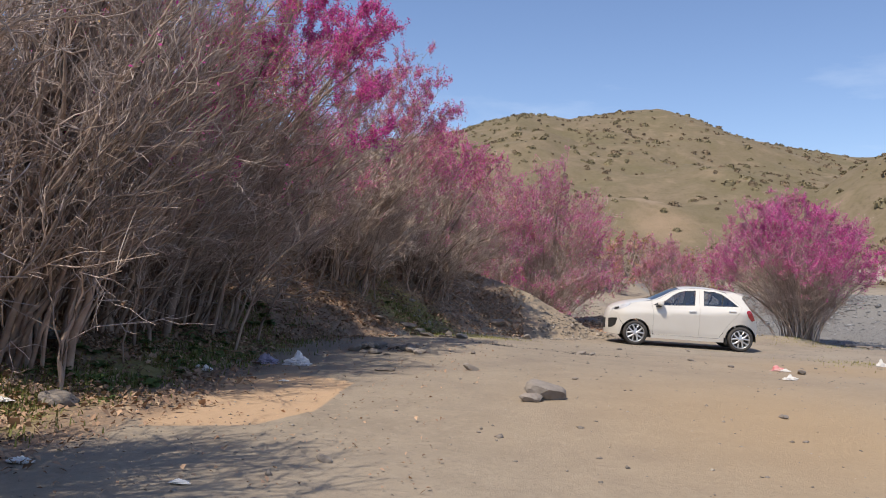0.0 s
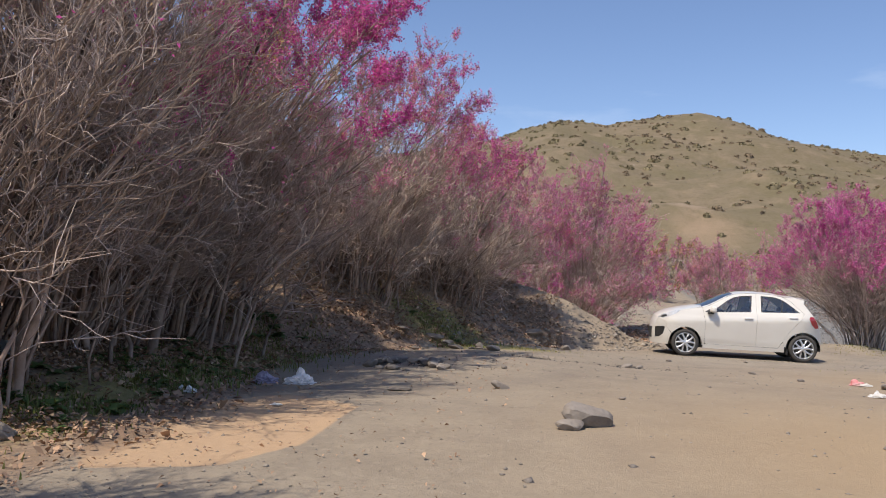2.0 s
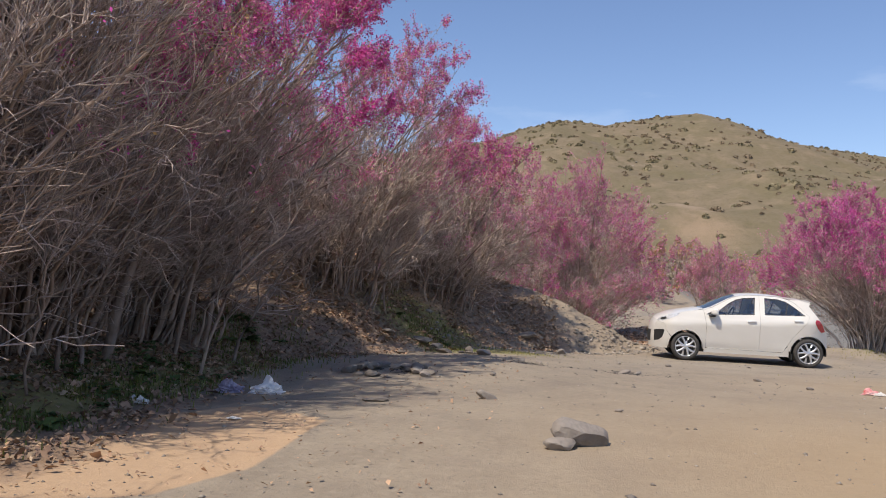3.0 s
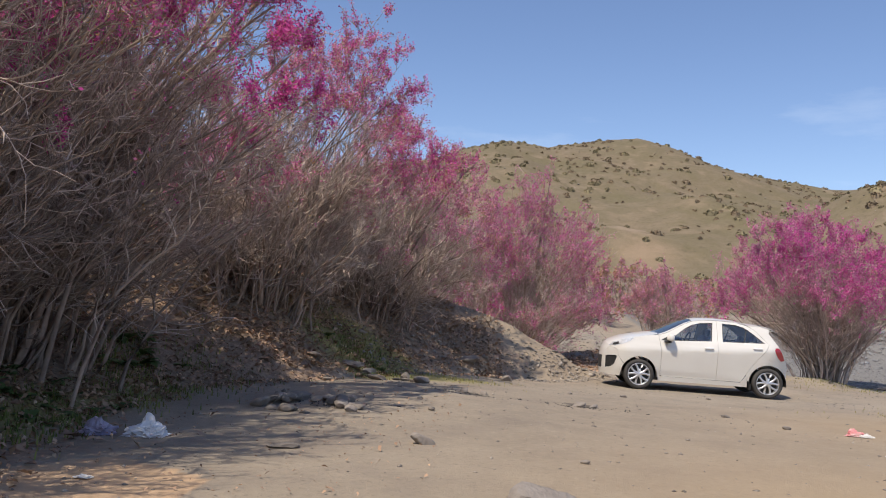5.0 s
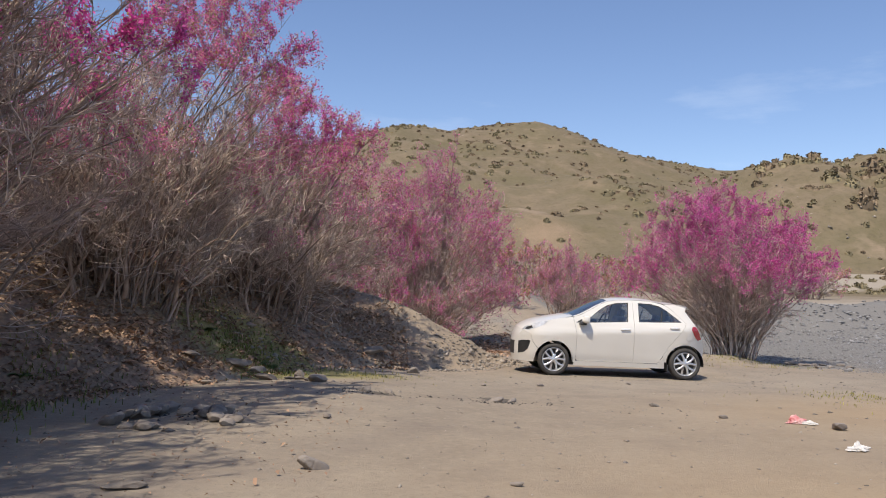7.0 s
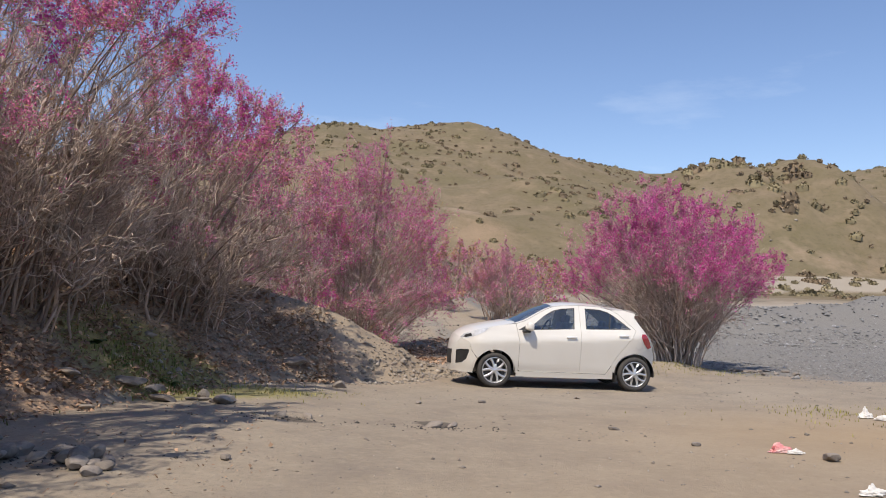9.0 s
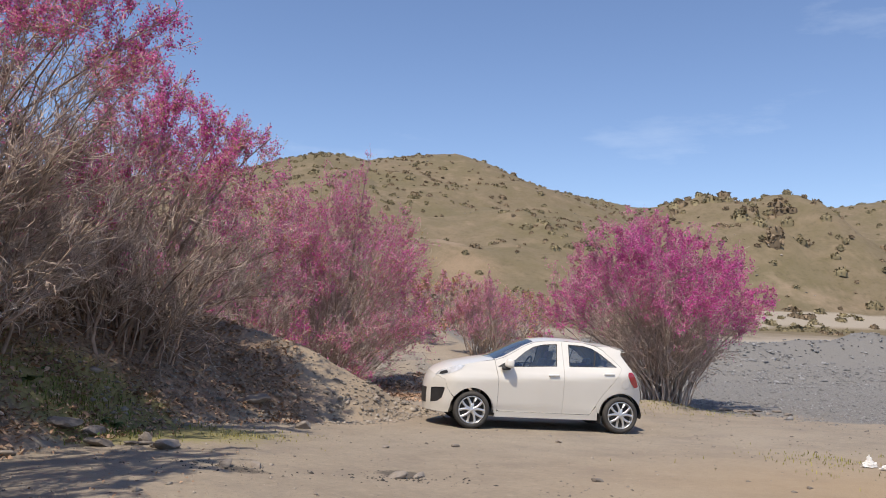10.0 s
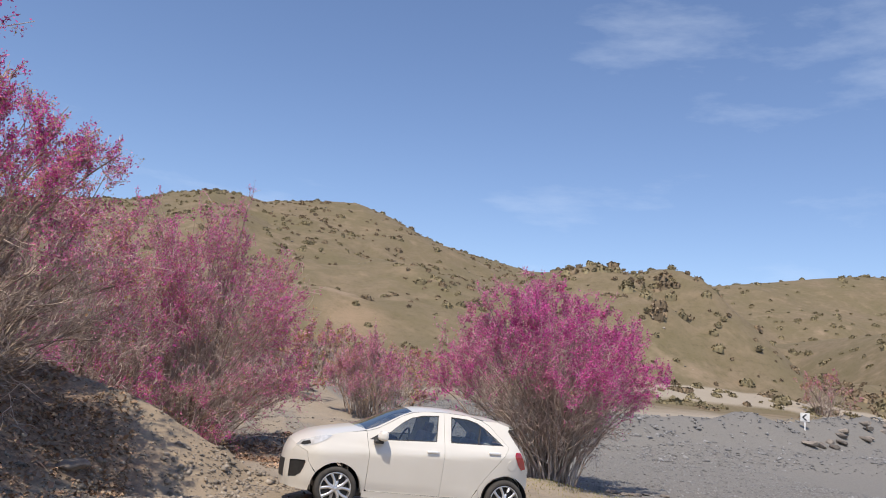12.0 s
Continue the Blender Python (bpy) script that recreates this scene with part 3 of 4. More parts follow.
def glass_material(name, tint):
    m = bpy.data.materials.new(name)
    m.use_nodes = True
    n, l = m.node_tree.nodes, m.node_tree.links
    t, g, x, f = n.new("ShaderNodeBsdfTransparent"), n.new("ShaderNodeBsdfGlossy"), n.new("ShaderNodeMixShader"), n.new("ShaderNodeLayerWeight")
    t.inputs["Color"].default_value = (*tint, 1)
    g.inputs["Roughness"].default_value = 0.02
    f.inputs["Blend"].default_value = 0.3
    gloss = n.new("ShaderNodeMapRange")
    gloss.inputs["To Min"].default_value, gloss.inputs["To Max"].default_value = 0.12, 0.75
    l.new(f.outputs["Facing"], gloss.inputs["Value"])
    l.new(gloss.outputs["Result"], x.inputs[0])
    l.new(t.outputs[0], x.inputs[1])
    l.new(g.outputs[0], x.inputs[2])
    l.new(x.outputs[0], n["Material Output"].inputs["Surface"])
    return m


GLASS = glass_material("car_glass", (0.84, 0.88, 0.87))
HALF = 0.7975


def clip01(v):
    return min(max(v, 0.0), 1.0)


def inset(x, z):
    """How far the body side lies inward of the car's widest line."""
    d = 0.50 * clip01((-0.10 - x) / 0.64) ** 2.5 + 0.30 * clip01((x - 2.2) / 0.62) ** 2.6
    d += 0.20 * clip01((z - 1.0) / 0.46) ** 1.1
    c = 0.79 + 0.055 * x
    d += 0.034 * clip01((z - c) / 0.03) * 0.35 + 0.055 * clip01((z - c) / 0.2)
    d += 0.085 * clip01((c - z) / 0.5) ** 1.15 + 0.045 * clip01((0.36 - z) / 0.16)
    return d


def dense(line, step):
    """The closed line with points added so that no edge is longer than step."""
    out = []
    for a, b in zip(line, line[1:] + line[:1]):
        k = max(1, int(math.hypot(b[0] - a[0], b[1] - a[1]) / step))
        out += [(a[0] + (b[0] - a[0]) * i / k, a[1] + (b[1] - a[1]) * i / k) for i in range(k)]
    return out


def arc(cx, cz, r, a0, a1, n):
    return [(cx + r * math.cos(radians(a0 + (a1 - a0) * i / n)), cz + r * math.sin(radians(a0 + (a1 - a0) * i / n))) for i in range(n + 1)]


def skin(name, line, mat, parent, holes=(), out=0.0, thick=0.018, step=0.06, far=False, label=""):
    """A panel of the body side: an outline in x and z, laid on the side's curve, with turned-in edges."""
    from mathutils.geometry import delaunay_2d_cdt
    rings = [dense(list(line), step)] + [dense(list(h), step) for h in holes]
    pts, edges, faces = [], [], []
    for ring in rings:
        k = len(pts)
        pts += [Vector(p) for p in ring]
        faces.append(list(range(k, k + len(ring))))
        edges += [(k + i, k + (i + 1) % len(ring)) for i in range(len(ring))]
    lo, hi = [min(p[i] for p in pts) for i in (0, 1)], [max(p[i] for p in pts) for i in (0, 1)]
    arr = np.array([(x, z) for x in np.arange(lo[0] + step / 2, hi[0], step) for z in np.arange(lo[1] + step / 2, hi[1], step)]).reshape(-1, 2)
    if len(arr):
        keep = inside([tuple(p) for p in rings[0]], arr[:, 0], arr[:, 1]) > step * 0.35
        for h in rings[1:]:
            keep &= inside([tuple(p) for p in h], arr[:, 0], arr[:, 1]) < -step * 0.35
        pts += [Vector(p) for p in arr[keep]]
    v2, _, f2, *_ = delaunay_2d_cdt(pts, [], faces, 1, 1e-5)
    bm = bmesh.new()
    side = lambda x, z: (x, (2 * HALF - inset(x, z) + out) if far else inset(x, z) - out, z)
    vs = [bm.verts.new(side(*p)) for p in v2]
    for f in f2:
        c = sum((v2[i] for i in f), Vector((0, 0))) / len(f)
        if any(inside(h, np.array([c.x]), np.array([c.y]))[0] > 0 for h in rings[1:]):
            continue
        try:
            bm.faces.new([vs[i] for i in f])
        except ValueError:
            pass
    bmesh.ops.recalc_face_normals(bm, faces=bm.faces)
    mid = sum((f.normal.y for f in bm.faces), 0.0)
    if (mid > 0) != far:
        bmesh.ops.reverse_faces(bm, faces=bm.faces)
    rim = [e for e in bm.edges if e.is_boundary]
    ext = bmesh.ops.extrude_edge_only(bm, edges=rim)
    for g in ext["geom"]:
        if isinstance(g, bmesh.types.BMVert):
            g.co.y += -thick if far else thick
    me = bpy.data.meshes.new(name)
    bm.to_mesh(me)
    bm.free()
    me.materials.append(mat)
    for p in me.polygons:
        p.use_smooth = True
    me.set_sharp_from_angle(angle=radians(38))
    return part(name, me, parent, label)


def loft(name, path, bulge, mat, parent, f0=0.0, f1=1.0, cols=13, lift=0.0, label=""):
    """A panel across the car: edge points (x, z) along it, swelling by bulge (dx, dz) towards the middle."""
    n = len(path)
    v = np.zeros((n, cols, 3))
    for i, (x, z) in enumerate(path):
        d = inset(x, z)
        for j in range(cols):
            f = f0 + (2 - f0 - f0) * j / (cols - 1) if f1 == 1.0 else f0 + (f1 - f0) * j / (cols - 1)
            s = 1 - abs(1 - f) ** 2.3
            b = bulge[i] if isinstance(bulge, list) else bulge
            v[i, j] = (x + b[0] * s, d + f * (HALF - d), z + b[1] * s + lift)
    me = mesh_of(name, v.reshape(-1, 3), grid_faces(n, cols), mat, flat=False)
    bm = bmesh.new()
    bm.from_mesh(me)
    bmesh.ops.recalc_face_normals(bm, faces=bm.faces)
    bm.to_mesh(me)
    bm.free()
    return part(name, me, parent, label)


def finer(path, k):
    """The path with k points for each of its steps, smoothed."""
    p = np.array(path, float)
    t = np.arange(len(p))
    u = np.linspace(0, len(p) - 1, (len(p) - 1) * k + 1)
    q = np.stack([np.interp(u, t, p[:, i]) for i in (0, 1)], 1)
    for _ in range(2):
        q[1:-1] = 0.25 * q[:-2] + 0.5 * q[1:-1] + 0.25 * q[2:]
    return [tuple(r) for r in q]


def lathe(profile, segs, centre):
    """Turned about the y axis: profile of (radius, y)."""
    v, n = [], len(profile)
    for k in range(segs):
        a = 2 * math.pi * k / segs
        v += [(centre[0] + r * math.cos(a), centre[1] + y, centre[2] + r * math.sin(a)) for r, y in profile]
    f = [(k * n + i, k * n + i + 1, ((k + 1) % segs) * n + i + 1, ((k + 1) % segs) * n + i) for k in range(segs) for i in range(n - 1)]
    return np.array(v), np.array(f)


def rounded(name, size, place, mat, parent, bevel=0.02, turn=(0, 0, 0), label="", taper=None):
    """A softened block, as a part."""
    bm = bmesh.new()
    bmesh.ops.create_cube(bm, size=1, matrix=Matrix.Diagonal((*size, 1)))
    if taper:
        for v in bm.verts:
            if v.co.z > 0:
                v.co.x *= taper[0]
                v.co.y *= taper[1]
    bmesh.ops.bevel(bm, geom=bm.edges[:], offset=bevel, segments=3, affect="EDGES", profile=0.6)
    bm.transform(pose(*place, *turn))
    me = bpy.data.meshes.new(name)
    bm.to_mesh(me)
    bm.free()
    me.materials.append(mat)
    for p in me.polygons:
        p.use_smooth = True
    return part(name, me, parent, label)


WINDOW_F = [(0.50, 0.985), (0.66, 1.10), (0.84, 1.255), (0.98, 1.34), (1.14, 1.385), (1.37, 1.405), (1.335, 1.03), (0.9, 1.005)]
WINDOW_R = [(1.535, 1.035), (1.55, 1.405), (1.80, 1.395), (1.94, 1.355), (2.04, 1.295), (2.20, 1.165), (2.32, 1.06), (1.9, 1.045)]


def build_car():
    car = new("car")
    tagged(car, CAR_LABEL, "car")
    for far in (False, True):
        s = dict(far=far)
        skin("front_door", [(0.403, 0.30), (0.40, 0.77), (0.365, 0.965), (0.345, 1.088), (0.50, 1.142), (0.66, 1.236), (0.84, 1.346), (1.00, 1.413), (1.18, 1.445), (1.443, 1.455), (1.443, 0.275), (0.43, 0.28)], PAINT, car, [WINDOW_F], **s)
        skin("rear_door", [(1.447, 0.275), (1.447, 1.455), (1.80, 1.445), (2.0, 1.395), (2.12, 1.33), (2.40, 1.045), (2.36, 0.97), (2.20, 0.74), (2.08, 0.58), (1.985, 0.42), (1.90, 0.275)], PAINT, car, [WINDOW_R], **s)
        skin("front_fender", [(0.36, 0.24)] + arc(0, 0.295, 0.328, 0, 148, 18) + [(-0.40, 0.60), (-0.44, 0.74), (-0.60, 0.80), (-0.50, 0.875), (-0.30, 0.955), (-0.10, 1.01), (0.10, 1.055), (0.338, 1.09), (0.36, 0.965), (0.395, 0.77), (0.398, 0.275)], PAINT, car, **s)
        skin("front_bumper", [(-0.355, 0.225), (-0.345, 0.30)] + arc(0, 0.295, 0.328, 180, 150, 4) + [(-0.404, 0.60), (-0.443, 0.737), (-0.605, 0.797), (-0.68, 0.70), (-0.715, 0.56), (-0.72, 0.40), (-0.69, 0.23)], PAINT, car, [[(-0.665, 0.35), (-0.67, 0.58), (-0.60, 0.60), (-0.455, 0.61), (-0.44, 0.58), (-0.485, 0.44), (-0.56, 0.375)]], **s)
        skin("fog_lamp_grille", [(-0.66, 0.355), (-0.665, 0.575), (-0.60, 0.595), (-0.46, 0.605), (-0.445, 0.578), (-0.49, 0.445), (-0.56, 0.38)], DARK_TRIM, car, out=-0.02, label="black plastic fog lamp recess", **s)
        skin("rear_quarter", [(1.988, 0.418), (2.084, 0.578), (2.204, 0.738), (2.364, 0.968), (2.404, 1.045), (2.124, 1.332), (2.01, 1.40), (2.25, 1.392), (2.44, 1.345), (2.41, 1.27), (2.575, 1.03), (2.665, 0.90), (2.745, 0.76), (2.80, 0.56), (2.79, 0.38), (2.76, 0.25), (2.74, 0.235), (2.728, 0.26)] + arc(2.385, 0.295, 0.328, 0, 180, 22)[1:] + [(2.02, 0.31)], PAINT, car, **s)
        skin("sill", [(0.362, 0.19), (0.372, 0.27), (0.47, 0.277), (1.90, 0.267), (1.985, 0.395), (2.015, 0.31), (2.025, 0.19)], PAINT, car, out=0.012, **s)
        skin("headlight", [(-0.615, 0.805), (-0.50, 0.795), (-0.33, 0.85), (-0.19, 0.925), (-0.12, 0.995), (-0.20, 0.985), (-0.36, 0.94), (-0.54, 0.875)], LAMP_CLEAR, car, out=0.006, label="clear swept-back headlight", **s)
        skin("headlight_bezel", [(-0.555, 0.820), (-0.50, 0.815), (-0.40, 0.848), (-0.42, 0.895), (-0.52, 0.862)], DARK_TRIM, car, out=0.010, **s)
        skin("tail_light", [(2.585, 0.985), (2.615, 0.955), (2.69, 0.835), (2.725, 0.74), (2.645, 0.72), (2.565, 0.80), (2.495, 0.93), (2.52, 0.985)], LAMP_RED, car, out=0.008, label="red tail light", **s)
        skin("front_window", WINDOW_F, GLASS, car, out=-0.012, thick=0.002, **s)
        skin("rear_window", WINDOW_R, GLASS, car, out=-0.012, thick=0.002, **s)
        for nm, win in (("front_window_seal", WINDOW_F), ("rear_window_seal", WINDOW_R)):
            c = np.mean(win, axis=0)
            grown = list(win)
            small = [tuple(c + (np.array(p) - c) * np.array([0.965, 0.93])) for p in win]
            skin(nm, grown, DARK_TRIM, car, [small], out=-0.006, thick=0.004, **s)
        skin("mirror_patch", [(0.385, 0.985), (0.50, 0.99), (0.655, 1.10), (0.60, 1.10), (0.48, 1.045)], DARK_TRIM, car, out=0.003, thick=0.004, **s)
        skin("quarter_bar", [(1.93, 1.045), (1.955, 1.045), (2.0, 1.30), (1.985, 1.315)], DARK_TRIM, car, out=-0.008, thick=0.004, **s)
        skin("fuel_flap", arc(2.46, 0.79, 0.075, 0, 345, 23), PAINT, car, out=0.004, thick=0.006, step=0.03, **s) if not far else None
        sgn, y0 = (1, 2 * HALF) if far else (-1, 0)
        for hx, hz in ((1.275, 0.885), (2.17, 0.945)):
            rounded("door_handle", (0.17, 0.036, 0.034), (hx, y0 + sgn * 0.02 - sgn * inset(hx, hz), hz), CHROME, car, 0.012, (0, -2, 0), "bright chrome door handle")
        rounded("door_mirror", (0.14, 0.17, 0.14), (0.545, y0 + sgn * 0.055, 1.05), PAINT, car, 0.05, (0, 10, 0), taper=(0.8, 0.95))
        rounded("mirror_foot", (0.12, 0.13, 0.05), (0.50, y0 + sgn * 0.01, 0.965), DARK_TRIM, car, 0.018)
        rounded("mud_flap", (0.02, 0.16, 0.12), (2.07, y0 - sgn * 0.13, 0.20), DARK_TRIM, car, 0.006)
        for wx in (0.0, 2.385):
            o = y0 - sgn * 0.03
            c = (wx, 0, 0.287)
            q = lambda prof: [(r, o - sgn * y) for r, y in prof]
            v, f = lathe(q([(0.205, 0.025), (0.222, 0.0), (0.245, -0.004), (0.268, 0.004), (0.280, 0.022), (0.284, 0.045), (0.284, 0.15), (0.27, 0.175), (0.215, 0.18), (0.195, 0.15)]), 48, c)
            wheel = part("wheel", mesh_of("wheel", v, f, RUBBER, flat=False), car, "black rubber tyre")
            v, f = lathe(q([(0.212, 0.012), (0.206, 0.004), (0.198, 0.008), (0.190, 0.03), (0.186, 0.13)]), 48, c)
            part("rim", mesh_of("rim", v, f, ALLOY, flat=False), wheel, "silver alloy rim")
            v, f = lathe(q([(0.19, 0.085), (0.14, 0.075), (0.05, 0.07), (0.0, 0.07)]), 32, c)
            part("brake_disc", mesh_of("brake_disc", v, f, DARK_TRIM, flat=False), wheel)
            v, f = lathe(q([(0.052, 0.05), (0.05, 0.022), (0.036, 0.012), (0.0, 0.010)]), 24, c)
            part("hub_cap", mesh_of("hub_cap", v, f, ALLOY, flat=False), wheel)
            for k in range(5):
                for side in (-1, 1):
                    a0, a1 = radians(90 + 72 * k + side * 13), radians(90 + 72 * k + side * 21)
                    p = np.array([[(0.03 * math.cos(a0), 0, 0.03 * math.sin(a0)), (0.09 * math.cos(a0 - side * 0.05), 0, 0.09 * math.sin(a0 - side * 0.05)), (0.15 * math.cos(a1 - side * 0.08), 0, 0.15 * math.sin(a1 - side * 0.08)), (0.202 * math.cos(a1), 0, 0.202 * math.sin(a1))]])
                    p = p + np.array([wx, o - sgn * 0.024, 0.287])
                    v, f = tubes(p, np.array([[0.024, 0.021, 0.019, 0.023]]), 8)
                    v[:, 1] = (v[:, 1] - (o - sgn * 0.024)) * 0.7 + o - sgn * 0.024
                    part("spoke", mesh_of("spoke", v, f, ALLOY, flat=False), wheel)
            # arch liner and lip
            v, f = lathe([(0.335, y0 - sgn * 0.05), (0.335, y0 - sgn * 0.30)], 40, (wx, 0, 0.295))
            keep = v[f].mean(1)[:, 2] > 0.22
            part("arch_liner", mesh_of("arch_liner", v, f[keep], DARK_TRIM, flat=False), car)
    hood = finer([(-0.60, 0.80), (-0.50, 0.875), (-0.30, 0.955), (-0.10, 1.01), (0.10, 1.055), (0.33, 1.10)], 4)
    loft("hood", hood, [(-0.06 * (1 - i / 20), 0.055) for i in range(21)], PAINT, car)
    screen = finer([(0.35, 1.095), (0.50, 1.15), (0.66, 1.245), (0.84, 1.355), (0.98, 1.415)], 4)
    loft("windscreen", screen, [(-0.10 * (1 - i / 16) - 0.02, 0.045) for i in range(17)], GLASS, car, f0=0.08)
    for f0, f1 in ((0.0, 0.085), (1.915, 2.0)):
        loft("front_pillar", screen, [(-0.10 * (1 - i / 16) - 0.02, 0.045) for i in range(17)], PAINT, car, f0=f0, f1=f1, cols=4)
    loft("wiper_cowl", finer([(0.30, 1.075), (0.36, 1.10), (0.42, 1.12)], 3), (-0.10, 0.035), DARK_TRIM, car, f0=0.06, lift=-0.012)
    roof = finer([(0.98, 1.415), (1.18, 1.45), (1.45, 1.462), (1.80, 1.45), (2.0, 1.405), (2.25, 1.392), (2.44, 1.345)], 4)
    loft("roof", roof, (0.0, 0.05), PAINT, car)
    loft("roof_spoiler", [(2.30, 1.385), (2.44, 1.352), (2.50, 1.335), (2.502, 1.318), (2.44, 1.31), (2.36, 1.30)], (0.03, 0.052), PAINT, car)
    back = finer([(2.44, 1.34), (2.41, 1.27), (2.575, 1.03)], 5)
    loft("rear_screen", back, (0.05, 0.03), GLASS, car, f0=0.12)
    for f0, f1 in ((0.0, 0.125), (1.875, 2.0)):
        loft("rear_pillar", back, (0.05, 0.03), PAINT, car, f0=f0, f1=f1, cols=4)
    loft("tailgate", finer([(2.575, 1.03), (2.665, 0.90), (2.745, 0.76)], 4), (0.06, 0.0), PAINT, car)
    loft("rear_bumper", finer([(2.745, 0.76), (2.80, 0.56), (2.79, 0.38), (2.76, 0.25)], 4), (0.06, 0.0), PAINT, car)
    loft("front_fascia", finer([(-0.60, 0.80), (-0.68, 0.70), (-0.715, 0.56), (-0.72, 0.40), (-0.69, 0.23)], 4), [(-0.06, 0.055 * max(0.0, 1 - i / 6)) for i in range(17)], PAINT, car)
    loft("grille", finer([(-0.715, 0.58), (-0.722, 0.48), (-0.715, 0.34)], 3), (-0.062, 0.0), DARK_TRIM, car, f0=0.14, lift=0.0)
    rounded("floor_pan", (2.7, 1.2, 0.12), (1.15, HALF, 0.25), DARK_TRIM, car, 0.03)
    rounded("firewall", (0.06, 1.25, 0.75), (0.42, HALF, 0.65), DARK_TRIM, car, 0.02)
    rounded("dashboard", (0.40, 1.22, 0.28), (0.62, HALF, 0.92), DARK_TRIM, car, 0.08)
    for y in (0.40, 1.19):
        rounded("front_seat", (0.16, 0.48, 0.62), (1.40, y, 0.82), CLOTH, car, 0.06, (0, 14, 0))
        rounded("seat_cushion", (0.50, 0.48, 0.18), (1.18, y, 0.52), CLOTH, car, 0.06)
        rounded("head_restraint", (0.10, 0.25, 0.17), (1.50, y, 1.18), CLOTH, car, 0.04, (0, 12, 0))
        rounded("rear_head_restraint", (0.09, 0.24, 0.14), (2.18, y, 1.10), CLOTH, car, 0.04, (0, 14, 0))
    rounded("rear_bench", (0.18, 1.15, 0.58), (2.10, HALF, 0.78), CLOTH, car, 0.06, (0, 16, 0))
    ring = [[(0.92 + 0.19 * math.cos(a) * 0.35, 0.40 + 0.185 * math.sin(a), 0.99 + 0.185 * math.cos(a)) for a in np.linspace(0, 2 * math.pi, 25)]]
    v, f = tubes(np.array(ring), np.full((1, 25), 0.015), 6)
    part("steering_wheel", mesh_of("steering_wheel", v, f, DARK_TRIM, flat=False), car)
    # final proportions: lower roof, shorter nose
    for ob in car.children_recursive:
        for v in ob.data.vertices:
            x, z = v.co.x, v.co.z
            if z > 0.62:
                v.co.z = 0.62 + (z - 0.62) * 0.935
            v.co.x = -0.33 + (x + 0.33) * 0.80 if x < -0.33 else (x if x < 2.7 else 2.7 + (x - 2.7) * 1.2)
    car.matrix_world = pose(0, 0.0, 0.0, 0, 1.08, 0)
    return car


build_car()


# ---- stones, litter and plants on the ground ----
def rock_mesh(size, seed, flat=0.0):
    """A broken stone: a ball cut by random planes, roughened."""
    r = random.Random(seed)
    bm = bmesh.new()
    bmesh.ops.create_icosphere(bm, subdivisions=3, radius=1.0)
    cuts = [(Vector((r.gauss(0, 1), r.gauss(0, 1), r.gauss(0, 1))).normalized(), r.uniform(0.55, 0.85)) for _ in range(9)]
    cuts.append((Vector((r.uniform(-0.1, 0.1), r.uniform(-0.1, 0.1), 1)).normalized(), 0.8 - flat))
    for v in bm.verts:
        for n, d in cuts:
            k = v.co.dot(n) - d
            if k > 0:
                v.co -= n * k
        v.co += v.co.normalized() * 0.07 * noise.noise(v.co * 3.1 + Vector((seed, 0, 0)))
        v.co = Vector((v.co.x * size[0] / 2, v.co.y * size[1] / 2, v.co.z * size[2] / 2))
    me = bpy.data.meshes.new("stone")
    bm.to_mesh(me)
    bm.free()
    me.materials.append(ROCK)
    for p in me.polygons:
        p.use_smooth = True
    me.set_sharp_from_angle(angle=radians(30))
    return me


def stone(x, y, size, seed, label, turn=0.0, tilt=(0, 0), sink=0.3, group="", flat=0.0):
    ob = new("stone", rock_mesh(size, seed, flat))
    ob.matrix_world = pose(x, y, ground_at(x, y) + size[2] * (0.5 - sink), tilt[0], tilt[1], turn)
    return tagged(ob, label, "stone", group)


SLAB = "grey broken slab lying tilted on the bare earth"
stone(-2.28, -11.0, (0.44, 0.32, 0.22), 1, SLAB, 20, (24, 10), 0.12, flat=0.2)
stone(-2.42, -11.15, (0.3, 0.2, 0.12), 2, "small dark stone wedged under the broken slab", 40, (0, 0), 0.3)
stone(-3.17, -8.9, (0.24, 0.13, 0.10), 3, "dark angular stone on the earth yard", 15, (0, 25), 0.25)
stone(-4.17, -9.5, (0.26, 0.14, 0.06), 4, "flat pale stone on the shaded earth", 10, (0, 0), 0.2)
stone(-6.4, -12.6, (0.42, 0.3, 0.2), 5, "half-buried brown stone among the weeds", 30)
stone(-2.5, -0.95, (0.24, 0.2, 0.17), 6, "grey stone at the foot of the mound", 0)
stone(-3.25, 0.2, (0.56, 0.36, 0.14), 7, "flat brown slab at the foot of the mound", -10, (12, 0), 0.25, flat=0.3)
stone(-4.87, -3.4, (0.42, 0.34, 0.17), 8, "pale rounded stone beside the grass", 15, (0, 0), 0.25)
stone(-4.68, -3.05, (0.36, 0.28, 0.12), 9, "brown flat stone beside the grass", 50, (0, 10), 0.25)
ROW = "weathered brown stone at the edge of the yard"
for k, (x, y, w) in enumerate(((-4.4, -3.75, 0.34), (-4.16, -3.58, 0.17), (-4.0, -3.6, 0.2), (-3.72, -3.95, 0.40), (-3.88, -3.85, 0.15), (-5.3, -4.1, 0.38), (-5.0, -4.5, 0.22))):
    stone(x, y, (w, w * 0.6, w * 0.32), 20 + k, ROW, 25 * k, (4 * k - 10, 6), 0.2, "stones along the grass")
stone(-4.02, -3.58, (0.14, 0.1, 0.16), 29, "small white stone at the edge of the yard", 0, (0, 20), 0.15)
PILE = "sooty grey stone of an old fireplace heap"
rp = random.Random(5)
